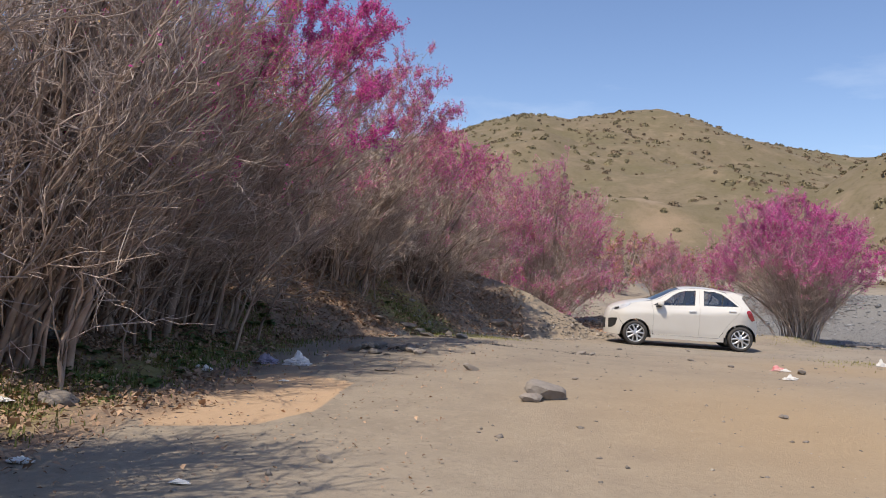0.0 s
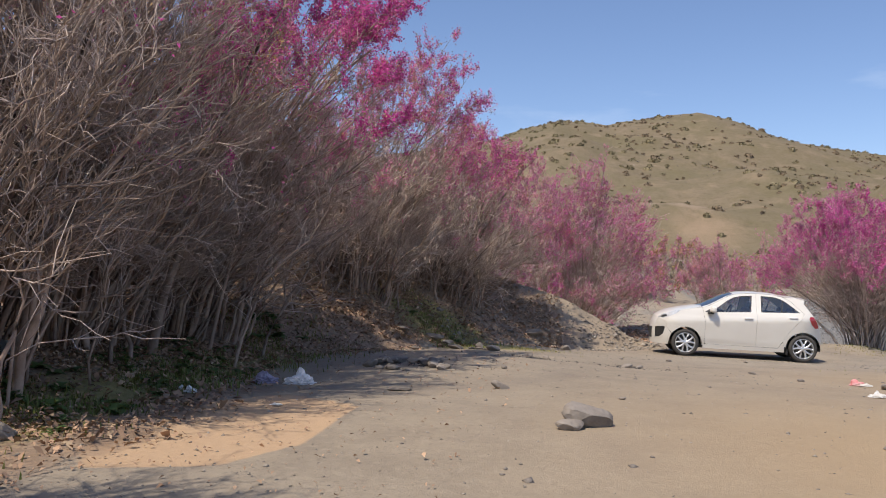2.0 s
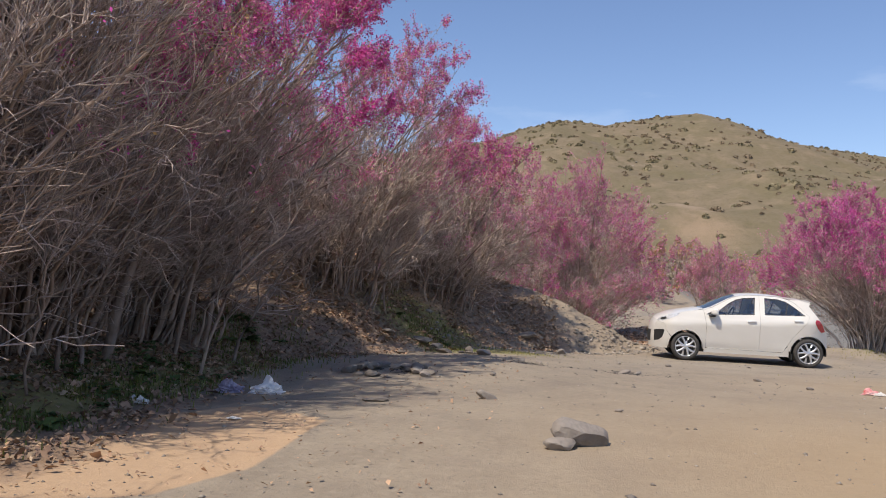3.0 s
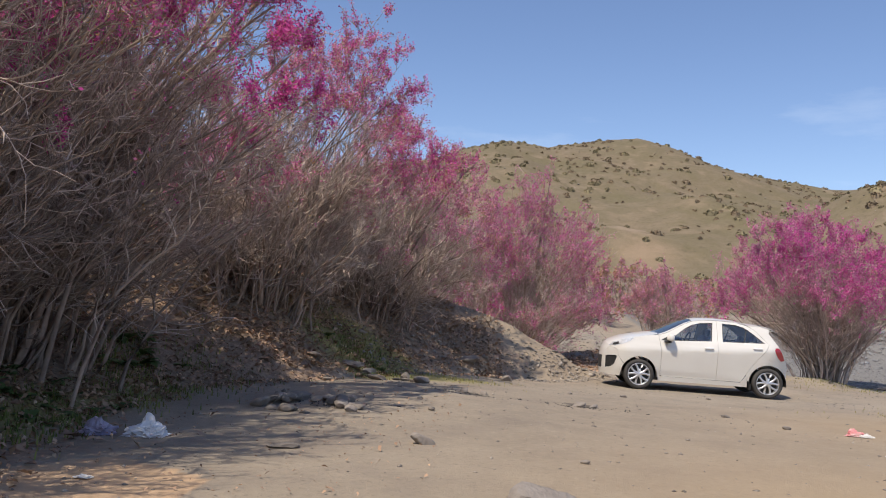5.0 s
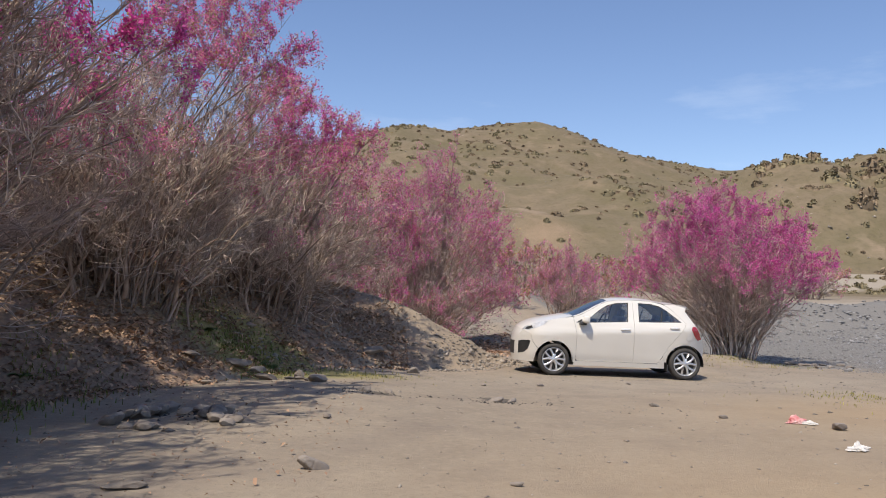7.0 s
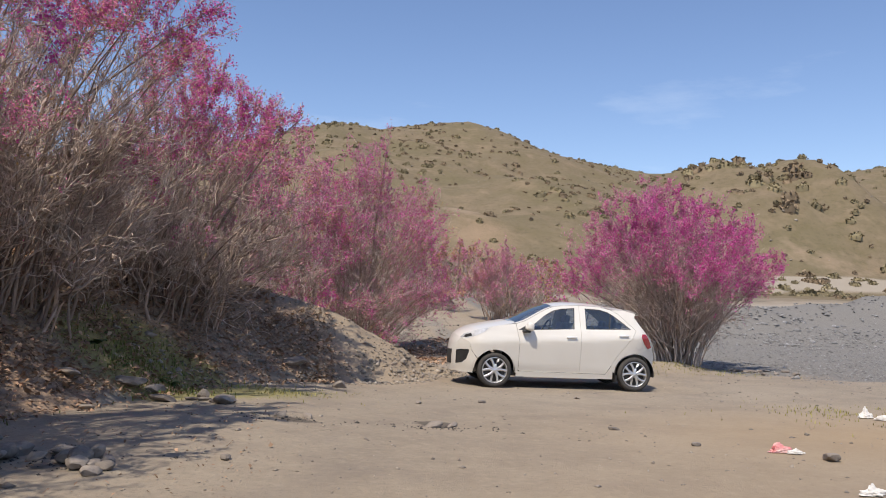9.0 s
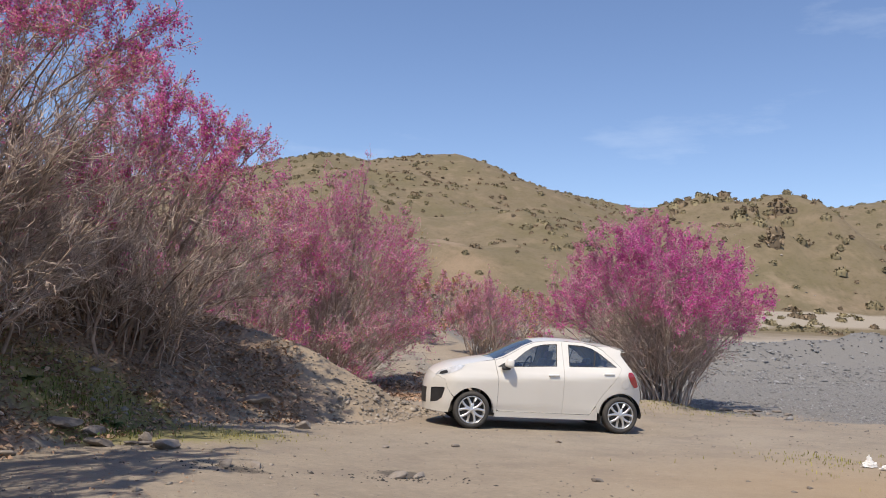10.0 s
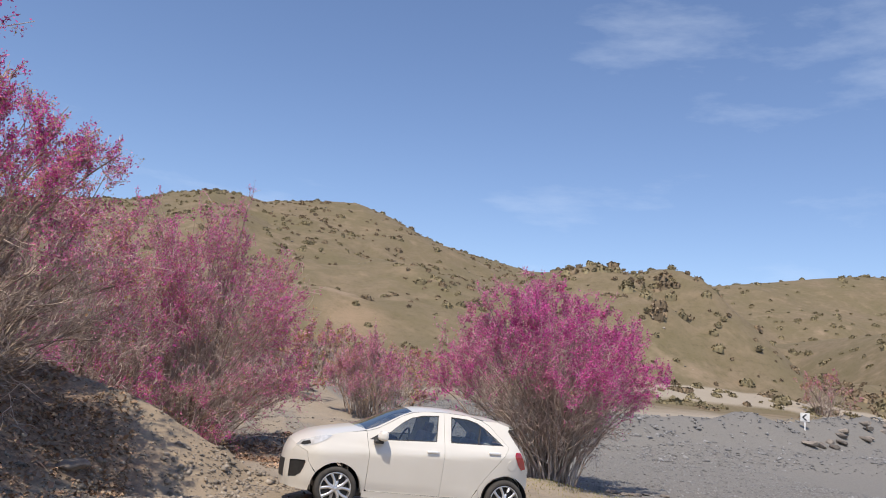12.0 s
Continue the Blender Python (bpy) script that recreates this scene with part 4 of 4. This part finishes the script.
for k in range(26):
    a = rp.uniform(0, 6.28)
    q = math.sqrt(rp.random())
    x, y, w = -4.62 + 0.62 * q * math.cos(a), -7.2 + 0.42 * q * math.sin(a), rp.uniform(0.12, 0.26)
    ob = stone(x, y, (w, w * 0.75, w * 0.5), 40 + k, PILE, rp.uniform(0, 180), (rp.uniform(-20, 20), rp.uniform(-20, 20)), 0.25, "fireplace stones")
    ob.location.z += 0.08 * (1 - q)
for k, (x, y, w) in enumerate(((0.33, -4.8, 0.13), (0.76, -5.8, 0.13), (1.57, -6.6, 0.24), (-0.11, -11.3, 0.12), (-1.9, -9.3, 0.10), (-1.55, -4.8, 0.2), (-1.35, -4.7, 0.15), (-3.05, -4.9, 0.2), (-2.8, -4.8, 0.16), (-3.74, -13.9, 0.14), (-0.6, -2.2, 0.14), (-1.5, -2.6, 0.12), (-3.3, -6.9, 0.14), (0.9, -1.6, 0.12))):
    stone(x, y, (w, w * 0.6, w * 0.4), 80 + k, "small dark clod on the bare earth", 37 * k, (0, 10), 0.2, "loose clods")
for k in range(12):
    stone(6.3 + rp.uniform(0, 1.6), 3.4 + rp.uniform(0, 1.5), (rp.uniform(0.12, 0.3), rp.uniform(0.1, 0.22), rp.uniform(0.06, 0.12)), 100 + k, "pale grey cobble in the gravel", rp.uniform(0, 180), (0, 0), 0.25, "cobbles in the gravel")
for k in range(16):
    stone(22 + k * 0.75 + rp.uniform(-0.3, 0.3), 17.0 + k * 0.42 + rp.uniform(-0.5, 0.5), (rp.uniform(0.4, 1.1), rp.uniform(0.3, 0.7), rp.uniform(0.2, 0.4)), 130 + k, "pale broken slab beside the gravel yard", rp.uniform(0, 180), (rp.uniform(-15, 15), rp.uniform(-15, 15)), 0.2, "broken slabs", flat=0.3)


def scatter(n, box, seed, mask=None):
    """Places on the ground inside box, kept by the odds that mask gives."""
    r = np.random.default_rng(seed)
    x, y = r.uniform(box[0], box[1], n), r.uniform(box[2], box[3], n)
    if mask is not None:
        keep = r.random(n) < mask(x, y)
        x, y = x[keep], y[keep]
    return r, np.stack([x, y, terrain(x, y)], 1)


OCT = np.array([(1, 0, 0), (-1, 0, 0), (0, 1, 0), (0, -1, 0), (0, 0, 1), (0, 0, -1)], float)
OCT_F = np.array([(0, 2, 4), (2, 1, 4), (1, 3, 4), (3, 0, 4), (2, 0, 5), (1, 2, 5), (3, 1, 5), (0, 3, 5)])


def chips(name, r, at, size, mat, label, category):
    """Many small broken stones, joined."""
    n = len(at)
    v = OCT[None] * r.uniform(0.55, 1.3, (n, 6, 1)) + r.normal(0, 0.18, (n, 6, 3))
    v = v * (size * np.exp(r.normal(0, 0.45, n)))[:, None, None] * np.array([1, 0.8, 0.55])
    a = r.uniform(0, 6.28, n)
    c, s = np.cos(a)[:, None], np.sin(a)[:, None]
    v = np.stack([v[..., 0] * c - v[..., 1] * s, v[..., 0] * s + v[..., 1] * c, v[..., 2]], -1) + at[:, None] + np.array([0, 0, size * 0.15])
    f = (OCT_F[None] + 6 * np.arange(n)[:, None, None]).reshape(-1, 3)
    return tagged(new(name, mesh_of(name, v.reshape(-1, 3), f, mat)), label, category, kind="stuff")


def leaves(name, r, at, size, mat, label, category, tilt=0.45):
    """Fallen leaves: small curled four-sided blades, near level."""
    n = len(at)
    a = r.uniform(0, 6.28, n)
    u = np.stack([np.cos(a), np.sin(a), r.normal(0, tilt, n)], 1)
    w = np.stack([-np.sin(a), np.cos(a), r.normal(0, tilt, n)], 1)
    s = (size * np.exp(r.normal(0, 0.35, n)))[:, None]
    up = np.array([0, 0, 1.0])
    c = at + up * (0.012 + np.abs(r.normal(0, 0.012, n)))[:, None]
    v = np.stack([c - u * s, c - w * s * 0.6 + up * s * 0.35, c + u * s, c + w * s * 0.6 + up * s * 0.35], 1)
    return tagged(new(name, mesh_of(name, v.reshape(-1, 3), np.arange(4 * n).reshape(n, 4), mat)), label, category, kind="stuff")


def blades(name, r, at, height, mat, label, category):
    """Grass: thin bent blades of two pieces."""
    n = len(at)
    a, h = r.uniform(0, 6.28, n), height * r.uniform(0.5, 1.4, n)
    side = np.stack([np.cos(a), np.sin(a), 0 * a], 1) * (0.006 + 0.02 * h)[:, None]
    bend = np.stack([-np.sin(a), np.cos(a), 0 * a], 1) * (h * r.normal(0, 0.45, n))[:, None]
    up = np.array([0, 0, 1.0])
    m, t = at + bend * 0.35 + up * (h * 0.6)[:, None], at + bend + up * h[:, None]
    v = np.stack([at - side, at + side, m + side * 0.7, m - side * 0.7, t + side * 0.12, t - side * 0.12], 1)
    q = np.array([(0, 1, 2, 3), (3, 2, 4, 5)])
    f = (q[None] + 6 * np.arange(n)[:, None, None]).reshape(-1, 4)
    return tagged(new(name, mesh_of(name, v.reshape(-1, 3), f, mat)), label, category, kind="stuff")


def litter_odds(x, y):
    d = inside(BANK, x, y) + 0.9 * (fbm(x * 1.1, y * 1.1, 3, 0) - 0.5)
    edge = 0.45 * smooth(-1.2, -0.4, d) * smooth(-8.5, -10.5, y)
    return np.maximum(smooth(-0.55, 0.25, d), edge) * smooth(3.2, 0.4, y + 0.9 * (x + 3.2)) * (0.35 + 0.65 * smooth(0.3, 0.6, fbm(x * 1.7, y * 1.7, 2, 4)))


PALE_LEAF = material("pale_dead_leaf", (0.44, 0.335, 0.225), 0.9, color2=(0.32, 0.225, 0.145), scale=2, spread=0.4)
r, at = scatter(100000, (-9.5, -2.6, -15.5, 3), 31, litter_odds)
leaves("fallen_leaves", r, at, 0.023, DEAD_LEAF, "brown fallen leaves covering the bank", "leaf litter")
r, at = scatter(17000, (-8.5, -2.6, -15.5, 3), 32, litter_odds)
leaves("pale_fallen_leaves", r, at, 0.021, PALE_LEAF, "pale tan dry leaves on the bank", "leaf litter")
r, at = scatter(1500, (-6.5, -3.0, -15.5, -4), 33)
leaves("strewn_leaves", r, at, 0.012, DEAD_LEAF, "scattered dry leaves on the shaded earth", "leaf litter")


def green_odds(x, y):
    d = inside(BANK, x, y)
    g = np.exp(-((d - 0.2) / 0.5) ** 2) * smooth(-5.0, -8, y) + np.exp(-(((x + 5.0) / 0.75) ** 2 + ((y + 2.6) / 0.75) ** 2))
    g = g + 0.7 * np.exp(-(((x + 6.8) / 0.6) ** 2 + ((y + 6.3) / 0.8) ** 2))
    return np.clip(g, 0, 1) * smooth(0.35, 0.62, fbm(x * 2.1, y * 2.1, 3, 2))


def dry_odds(x, y):
    g = np.exp(-(((x + 4.0) / 1.2) ** 2 + ((y + 2.4) / 0.7) ** 2)) + np.exp(-(((x - 4.4) / 1.3) ** 2 + ((y + 3.7) / 0.9) ** 2)) + np.exp(-(((x - 5.0) / 1.3) ** 2 + ((y - 4.3) / 1.0) ** 2))
    return np.clip(g, 0, 1) * smooth(0.3, 0.65, fbm(x * 2.3, y * 2.3, 3, 5))


DRY_GRASS = translucent(material("dry_grass", (0.38, 0.33, 0.12), 0.8, color2=(0.28, 0.27, 0.08), scale=1.5, spread=0.35), 0.3)
r, at = scatter(60000, (-8, -3.6, -15, -1), 34, green_odds)
blades("grass", r, at, 0.055, GRASS, "short green grass and weeds at the foot of the bank", "grass")
r, at = scatter(60000, (-6, 7, -6, 7), 35, dry_odds)
blades("dry_grass", r, at, 0.03, DRY_GRASS, "thin yellow-green grass on the earth", "grass")


def weed_plant(x, y, size, seed):
    """A rosette of broad toothed leaves."""
    r = np.random.default_rng(seed)
    root = new("weed_plant")
    root.location = (x, y, ground_at(x, y))
    tagged(root, "broad-leaved green weed growing under the shrubs", "weed", "weeds under the shrubs")
    for k in range(9):
        a, ln, lift = r.uniform(0, 6.28), size * r.uniform(0.7, 1.3), r.uniform(0.25, 0.9)
        t = np.linspace(0, 1, 8)
        c = np.stack([np.cos(a) * t * ln, np.sin(a) * t * ln, ln * (lift * t - 0.55 * t * t)], 1)
        w = ln * 0.3 * np.sin(np.pi * t**0.8) * (1 + 0.25 * (np.arange(8) % 2)) + 0.004
        s = np.array([-math.sin(a), math.cos(a), 0])
        up = np.array([0, 0, 0.25])
        v = np.stack([c - s * w[:, None] + up * w[:, None], c, c + s * w[:, None] + up * w[:, None]], 1).reshape(-1, 3)
        part("leaf", mesh_of("leaf", v, grid_faces(8, 3), WEED, flat=False), root)
    return root


rp = random.Random(9)
for k in range(90):
    y = rp.uniform(-12.3, -8.0)
    weed_plant(-6.45 + rp.uniform(-0.75, 0.35) - 0.02 * (y + 10), y, rp.uniform(0.06, 0.15), 200 + k)
for k in range(9):
    weed_plant(-6.8 + rp.uniform(-0.5, 0.5), -6.4 + rp.uniform(-0.7, 0.7), rp.uniform(0.1, 0.2), 250 + k)
for k in range(6):
    weed_plant(-5.1 + rp.uniform(-0.4, 0.5), -2.6 + rp.uniform(-0.5, 0.4), rp.uniform(0.08, 0.16), 270 + k)

r, at = scatter(9000, (-6.5, 9, -17, 5), 41, lambda x, y: 0.25 + 0.75 * smooth(0.45, 0.7, fbm(x * 0.6, y * 0.6, 3, 1)))
chips("pebbles", r, at, 0.011, PEBBLE, "small pebbles strewn over the earth yard", "pebbles")
r, at = scatter(500, (-6, 8, -16, 4), 42)
chips("dark_pebbles", r, at, 0.017, ROCK, "dark stones strewn over the earth yard", "pebbles")
r, at = scatter(5000, (-6, 5, 4.5, 16), 48, lambda x, y: 0.3 + 0.7 * smooth(0.4, 0.65, fbm(x * 0.7, y * 0.7, 3, 2)))
chips("hollow_stones", r, at, 0.032, PEBBLE, "stones strewn over the rough earth behind the mound", "pebbles")
r, at = scatter(14000, (-7, 1.5, 5, 11), 49, lambda x, y: smooth(0.35, 0.6, fbm(x * 0.9, y * 0.9, 3, 4)))
leaves("hollow_leaves", r, at, 0.03, DEAD_LEAF, "brown fallen leaves under the shrubs behind the mound", "leaf litter")
r, at = scatter(9000, (-5.5, 0, -2.4, 4), 43, lambda x, y: smooth(0.9, 0.1, np.abs(inside(BANK, x, y) - 0.25)) * (0.5 + 0.5 * smooth(-5, -1.5, x)))
chips("mound_stones", r, at, 0.028, PEBBLE, "stones washed down to the foot of the mound", "pebbles")
r, at = scatter(3500, (-6.0, 0, -2.0, 4), 44, lambda x, y: smooth(0.2, 1.0, inside(BANK, x, y)))
chips("mound_pebbles", r, at, 0.016, PEBBLE, "pebbles on the slope of the mound", "pebbles")


def gravel_odds(x, y):
    w = fbm(x * 1.3, y * 1.3, 3, 0) - 0.5
    return smooth(0, 3, (x - 5.8) * 0.75 + (y - 2.2) * 0.55 + 2.5 * w) * smooth(4.6, 6.2, x + 0.1 * y) * (0.3 + 0.7 * smooth(0.4, 0.65, fbm(x * 0.4, y * 0.4, 3, 6)))


r, at = scatter(24000, (5, 16, 1, 14), 45, gravel_odds)
chips("gravel", r, at, 0.022, GRAVEL, "grey crushed gravel beside the yard", "gravel")
r, at = scatter(16000, (6, 42, 12, 30), 46, gravel_odds)
chips("coarse_gravel", r, at, 0.055, GRAVEL, "coarse grey gravel in low heaps", "gravel")
CHAR = material("charcoal", (0.03, 0.028, 0.027), 0.9, color2=(0.07, 0.065, 0.06), scale=10, spread=0.4)
for k, (ax, ay) in enumerate(((-2.98, -4.95), (-1.5, -4.85), (-4.4, -7.0))):
    r = np.random.default_rng(50 + k)
    p = np.stack([ax + r.normal(0, 0.3, 90), ay + r.normal(0, 0.14, 90)], 1)
    chips("charcoal_bits", r, np.column_stack([p, terrain(p[:, 0], p[:, 1])]), 0.011, CHAR, "black charcoal bits of an old fire", "charcoal")

# ---- rubbish ----
PLASTIC = translucent(material("white_plastic", (0.90, 0.89, 0.89), 0.35, color2=(0.80, 0.79, 0.80), scale=6), 0.3)
LILAC = translucent(material("lilac_plastic", (0.50, 0.46, 0.58), 0.4, color2=(0.36, 0.32, 0.42), scale=8), 0.3)
PAPER = material("paper", (0.78, 0.76, 0.72), 0.8, color2=(0.62, 0.60, 0.56), scale=8)
RED_FOIL = material("red_wrapper", (0.62, 0.05, 0.07), 0.35, color2=(0.75, 0.62, 0.58), scale=5)


def crumple(name, x, y, size, seed, mat, label, category, peak=1.0, turn=0.0):
    """A crumpled sheet: a closed soft shape with sharp folds, lying on the ground."""
    bm = bmesh.new()
    bmesh.ops.create_icosphere(bm, subdivisions=4, radius=1.0)
    for v in bm.verts:
        d = v.co.normalized()
        k = 0.62 + 0.42 * noise.noise(d * 1.4 + Vector((seed, 0, 0))) + 0.5 * abs(noise.noise(d * 3.1 + Vector((0, seed, 0)))) + 0.2 * abs(noise.noise(d * 7.5 + Vector((0, 0, seed))))
        v.co = d * k
        if v.co.z > 0:
            v.co.z *= peak * (1 + 0.9 * max(0.0, 1 - 2.4 * math.hypot(v.co.x + 0.1, v.co.y)))
        else:
            v.co.z *= 0.15
        v.co = Vector((v.co.x * size[0] / 2, v.co.y * size[1] / 2, v.co.z * size[2]))
    me = bpy.data.meshes.new(name)
    bm.to_mesh(me)
    bm.free()
    me.materials.append(mat)
    ob = new(name, me)
    ob.matrix_world = pose(x, y, ground_at(x, y) + 0.012, 0, 0, turn)
    return tagged(ob, label, category)


crumple("plastic_bag", -5.28, -9.4, (0.40, 0.34, 0.10), 3.3, PLASTIC, "crumpled white plastic bag lying on shaded earth", "plastic bag", 1.0)
crumple("plastic_bag", -5.66, -9.45, (0.34, 0.3, 0.09), 8.1, LILAC, "torn lilac plastic bag beside a white one", "plastic bag", 0.9)
crumple("paper_scrap", -5.98, -10.5, (0.15, 0.11, 0.07), 1.7, PAPER, "crumpled white paper at the edge of the weeds", "paper", 0.7)
crumple("paper_scrap", -6.15, -10.35, (0.09, 0.07, 0.04), 2.7, PAPER, "small white paper scrap among the weeds", "paper")
crumple("paper_scrap", -4.99, -10.85, (0.12, 0.08, 0.03), 4.7, PAPER, "flat white paper scrap on the sand", "paper", 0.45)
crumple("paper_scrap", -6.65, -13.0, (0.22, 0.14, 0.05), 5.7, PAPER, "white paper lying among the weeds", "paper", 0.45)
crumple("paper_scrap", -5.5, -14.4, (0.2, 0.12, 0.05), 6.7, PAPER, "soiled pale paper on shaded earth", "paper", 0.45)
crumple("paper_scrap", -4.4, -14.6, (0.14, 0.07, 0.03), 7.7, PAPER, "small white paper on shaded earth", "paper", 0.45)
crumple("wrapper", 1.36, -6.2, (0.26, 0.1, 0.07), 9.2, RED_FOIL, "crumpled red and white wrapper on the earth", "wrapper", turn=-15)
crumple("paper_scrap", 1.45, -6.28, (0.16, 0.07, 0.035), 9.9, PAPER, "white paper scrap beside the red wrapper", "paper", turn=-15)
crumple("paper_scrap", 1.01, -7.9, (0.2, 0.1, 0.05), 10.4, PAPER, "crumpled white paper on the tan earth", "paper")
crumple("paper_scrap", 3.89, -3.75, (0.2, 0.14, 0.08), 11.4, PAPER, "crumpled white paper on thin yellow grass", "paper")
crumple("paper_scrap", 3.96, -4.0, (0.22, 0.1, 0.05), 12.4, PAPER, "torn white paper on thin yellow grass", "paper", turn=-20)
crumple("plastic_sheet", -7.5, -11.3, (0.7, 0.5, 0.16), 13.4, translucent(material("dusty_sheet", (0.42, 0.44, 0.43), 0.4, color2=(0.28, 0.29, 0.28), scale=6), 0.3), "dusty clear plastic sheet under the shrubs", "plastic sheet")

# ---- far things ----
def road_sign(x, y):
    z = ground_at(x, y)
    root = new("road_sign")
    root.location = (x, y, z)
    tagged(root, "small white road sign with a black arrow on a post", "road sign")
    white = material("sign_white", (0.8, 0.79, 0.76), 0.5, scale=9)
    rounded("post", (0.09, 0.09, 0.75), (0, 0, 0.35), white, root, 0.02)
    rounded("panel", (0.5, 0.04, 0.5), (0, -0.05, 0.85), white, root, 0.015)
    for s in (-1, 1):
        rounded("arrow_bar", (0.28, 0.02, 0.07), (-0.02, -0.08, 0.85 + s * 0.085), DARK_TRIM, root, 0.006, (0, s * -42, 0))
    root.rotation_euler, root.scale = (0, 0, radians(-40)), (0.75, 0.75, 0.75)


road_sign(23.6, 19.0)
FAR = "rounded leafless pink shrub in the valley"
for k, (fx, fy, w, h) in enumerate(((57.0, 55.5, 4.0, 4.2), (8.5, 31, 2.6, 2.8), (15.0, 34, 3.0, 3.2), (24.0, 38, 3.0, 3.0), (3.0, 26, 2.5, 2.6), (0.6, 20, 2.4, 2.3), (5.6, 22.5, 2.4, 2.3), (-2.5, 22, 2.5, 2.8))):
    shrub(FAR, fx, fy, 1.2, 40, (w * 0.9, w * 0.8, h), 61 + k, (0, 0), 0.1, (0.4, 1.0), clusters=1500, pale=0.9, buds=0.5, branches=9, twigs=5, petal=0.045, stem_r=0.03, twig_r=0.01, group="far shrubs")


def hill_scrub(name, n, box, seed, radius, flake, mat, label, odds):
    """Low thorny scrub dotted over the hills: each a lumpy low dome with small leafy tips."""
    r, at = scatter(n, box, seed, odds)
    n, seg = len(at), 9
    rad = radius * np.exp(r.normal(0, 0.4, n))
    ang = np.arange(seg) * 2 * np.pi / seg
    rings = np.array([(0.98, -0.95), (0.95, 0.05), (0.7, 0.4), (0.36, 0.6), (0.05, 0.66)])
    shape = np.stack([rings[:, :1] * np.cos(ang), rings[:, :1] * np.sin(ang), np.repeat(rings[:, 1:], seg, 1)], -1)
    lump = r.uniform(0.62, 1.25, (n, len(rings), seg, 1))
    v = at[:, None, None] + shape[None] * lump * rad[:, None, None, None] * np.array([1, 1, 0.85])
    idx = np.arange(len(rings) * seg).reshape(len(rings), seg)
    q = np.stack([idx[:-1], np.roll(idx, -1, 1)[:-1], np.roll(idx, -1, 1)[1:], idx[1:]], -1).reshape(-1, 4)
    f = (q[None] + (len(rings) * seg) * np.arange(n)[:, None, None]).reshape(-1, 4)
    tips, tf = flakes(r, np.repeat(v[:, 1:4].reshape(-1, 3), 2, axis=0), np.repeat(rad * 0.24 + flake, 6 * seg), flake)
    v = np.concatenate([v.reshape(-1, 3), tips])
    f = np.concatenate([f, tf + n * len(rings) * seg])
    return tagged(new(name, mesh_of(name, v, f, mat)), label, "scrub", kind="stuff")


SCRUB_DRY = material("dry_scrub", (0.24, 0.18, 0.115), 0.9, color2=(0.175, 0.13, 0.082), scale=0.3, spread=0.4)
hill_scrub("hill_scrub", 2600, (-45, 105, 52, 166), 71, 0.36, 0.055, SCRUB, "olive scrub dotted over the hillside", lambda x, y: 0.12 + 0.75 * smooth(0.42, 0.66, fbm(x * 0.07, y * 0.07, 3, 3)))
hill_scrub("dry_hill_scrub", 2400, (-45, 110, 46, 168), 72, 0.33, 0.05, SCRUB_DRY, "dry brown scrub dotted over the hillside", lambda x, y: 0.2 + 0.6 * smooth(0.35, 0.65, fbm(x * 0.08, y * 0.08, 3, 6)))
hill_scrub("knoll_scrub", 260, (40, 80, 60, 98), 73, 0.48, 0.05, SCRUB, "dense olive scrub on the rocky knoll", lambda x, y: 0.1 + 0.7 * smooth(0.42, 0.6, fbm(x * 0.1, y * 0.1, 3, 1)))
hill_scrub("valley_scrub", 130, (40, 110, 62, 90), 74, 0.85, 0.08, SCRUB_DRY, "brown scrub along the valley track", lambda x, y: smooth(0.45, 0.6, fbm(x * 0.09, y * 0.09, 3, 2)))
hill_scrub("far_scrub", 1800, (90, 300, 90, 300), 76, 0.8, 0.12, SCRUB, "far olive scrub on the range beyond the valley", lambda x, y: 0.15 + 0.7 * smooth(0.4, 0.65, fbm(x * 0.03, y * 0.03, 3, 4)))
r, at = scatter(1800, (-30, 85, 55, 165), 75, lambda x, y: smooth(0.45, 0.65, fbm(x * 0.09, y * 0.09, 3, 7)))
chips("hill_stones", r, at, 0.14, PEBBLE, "pale stones dotted over the hillside", "stones")
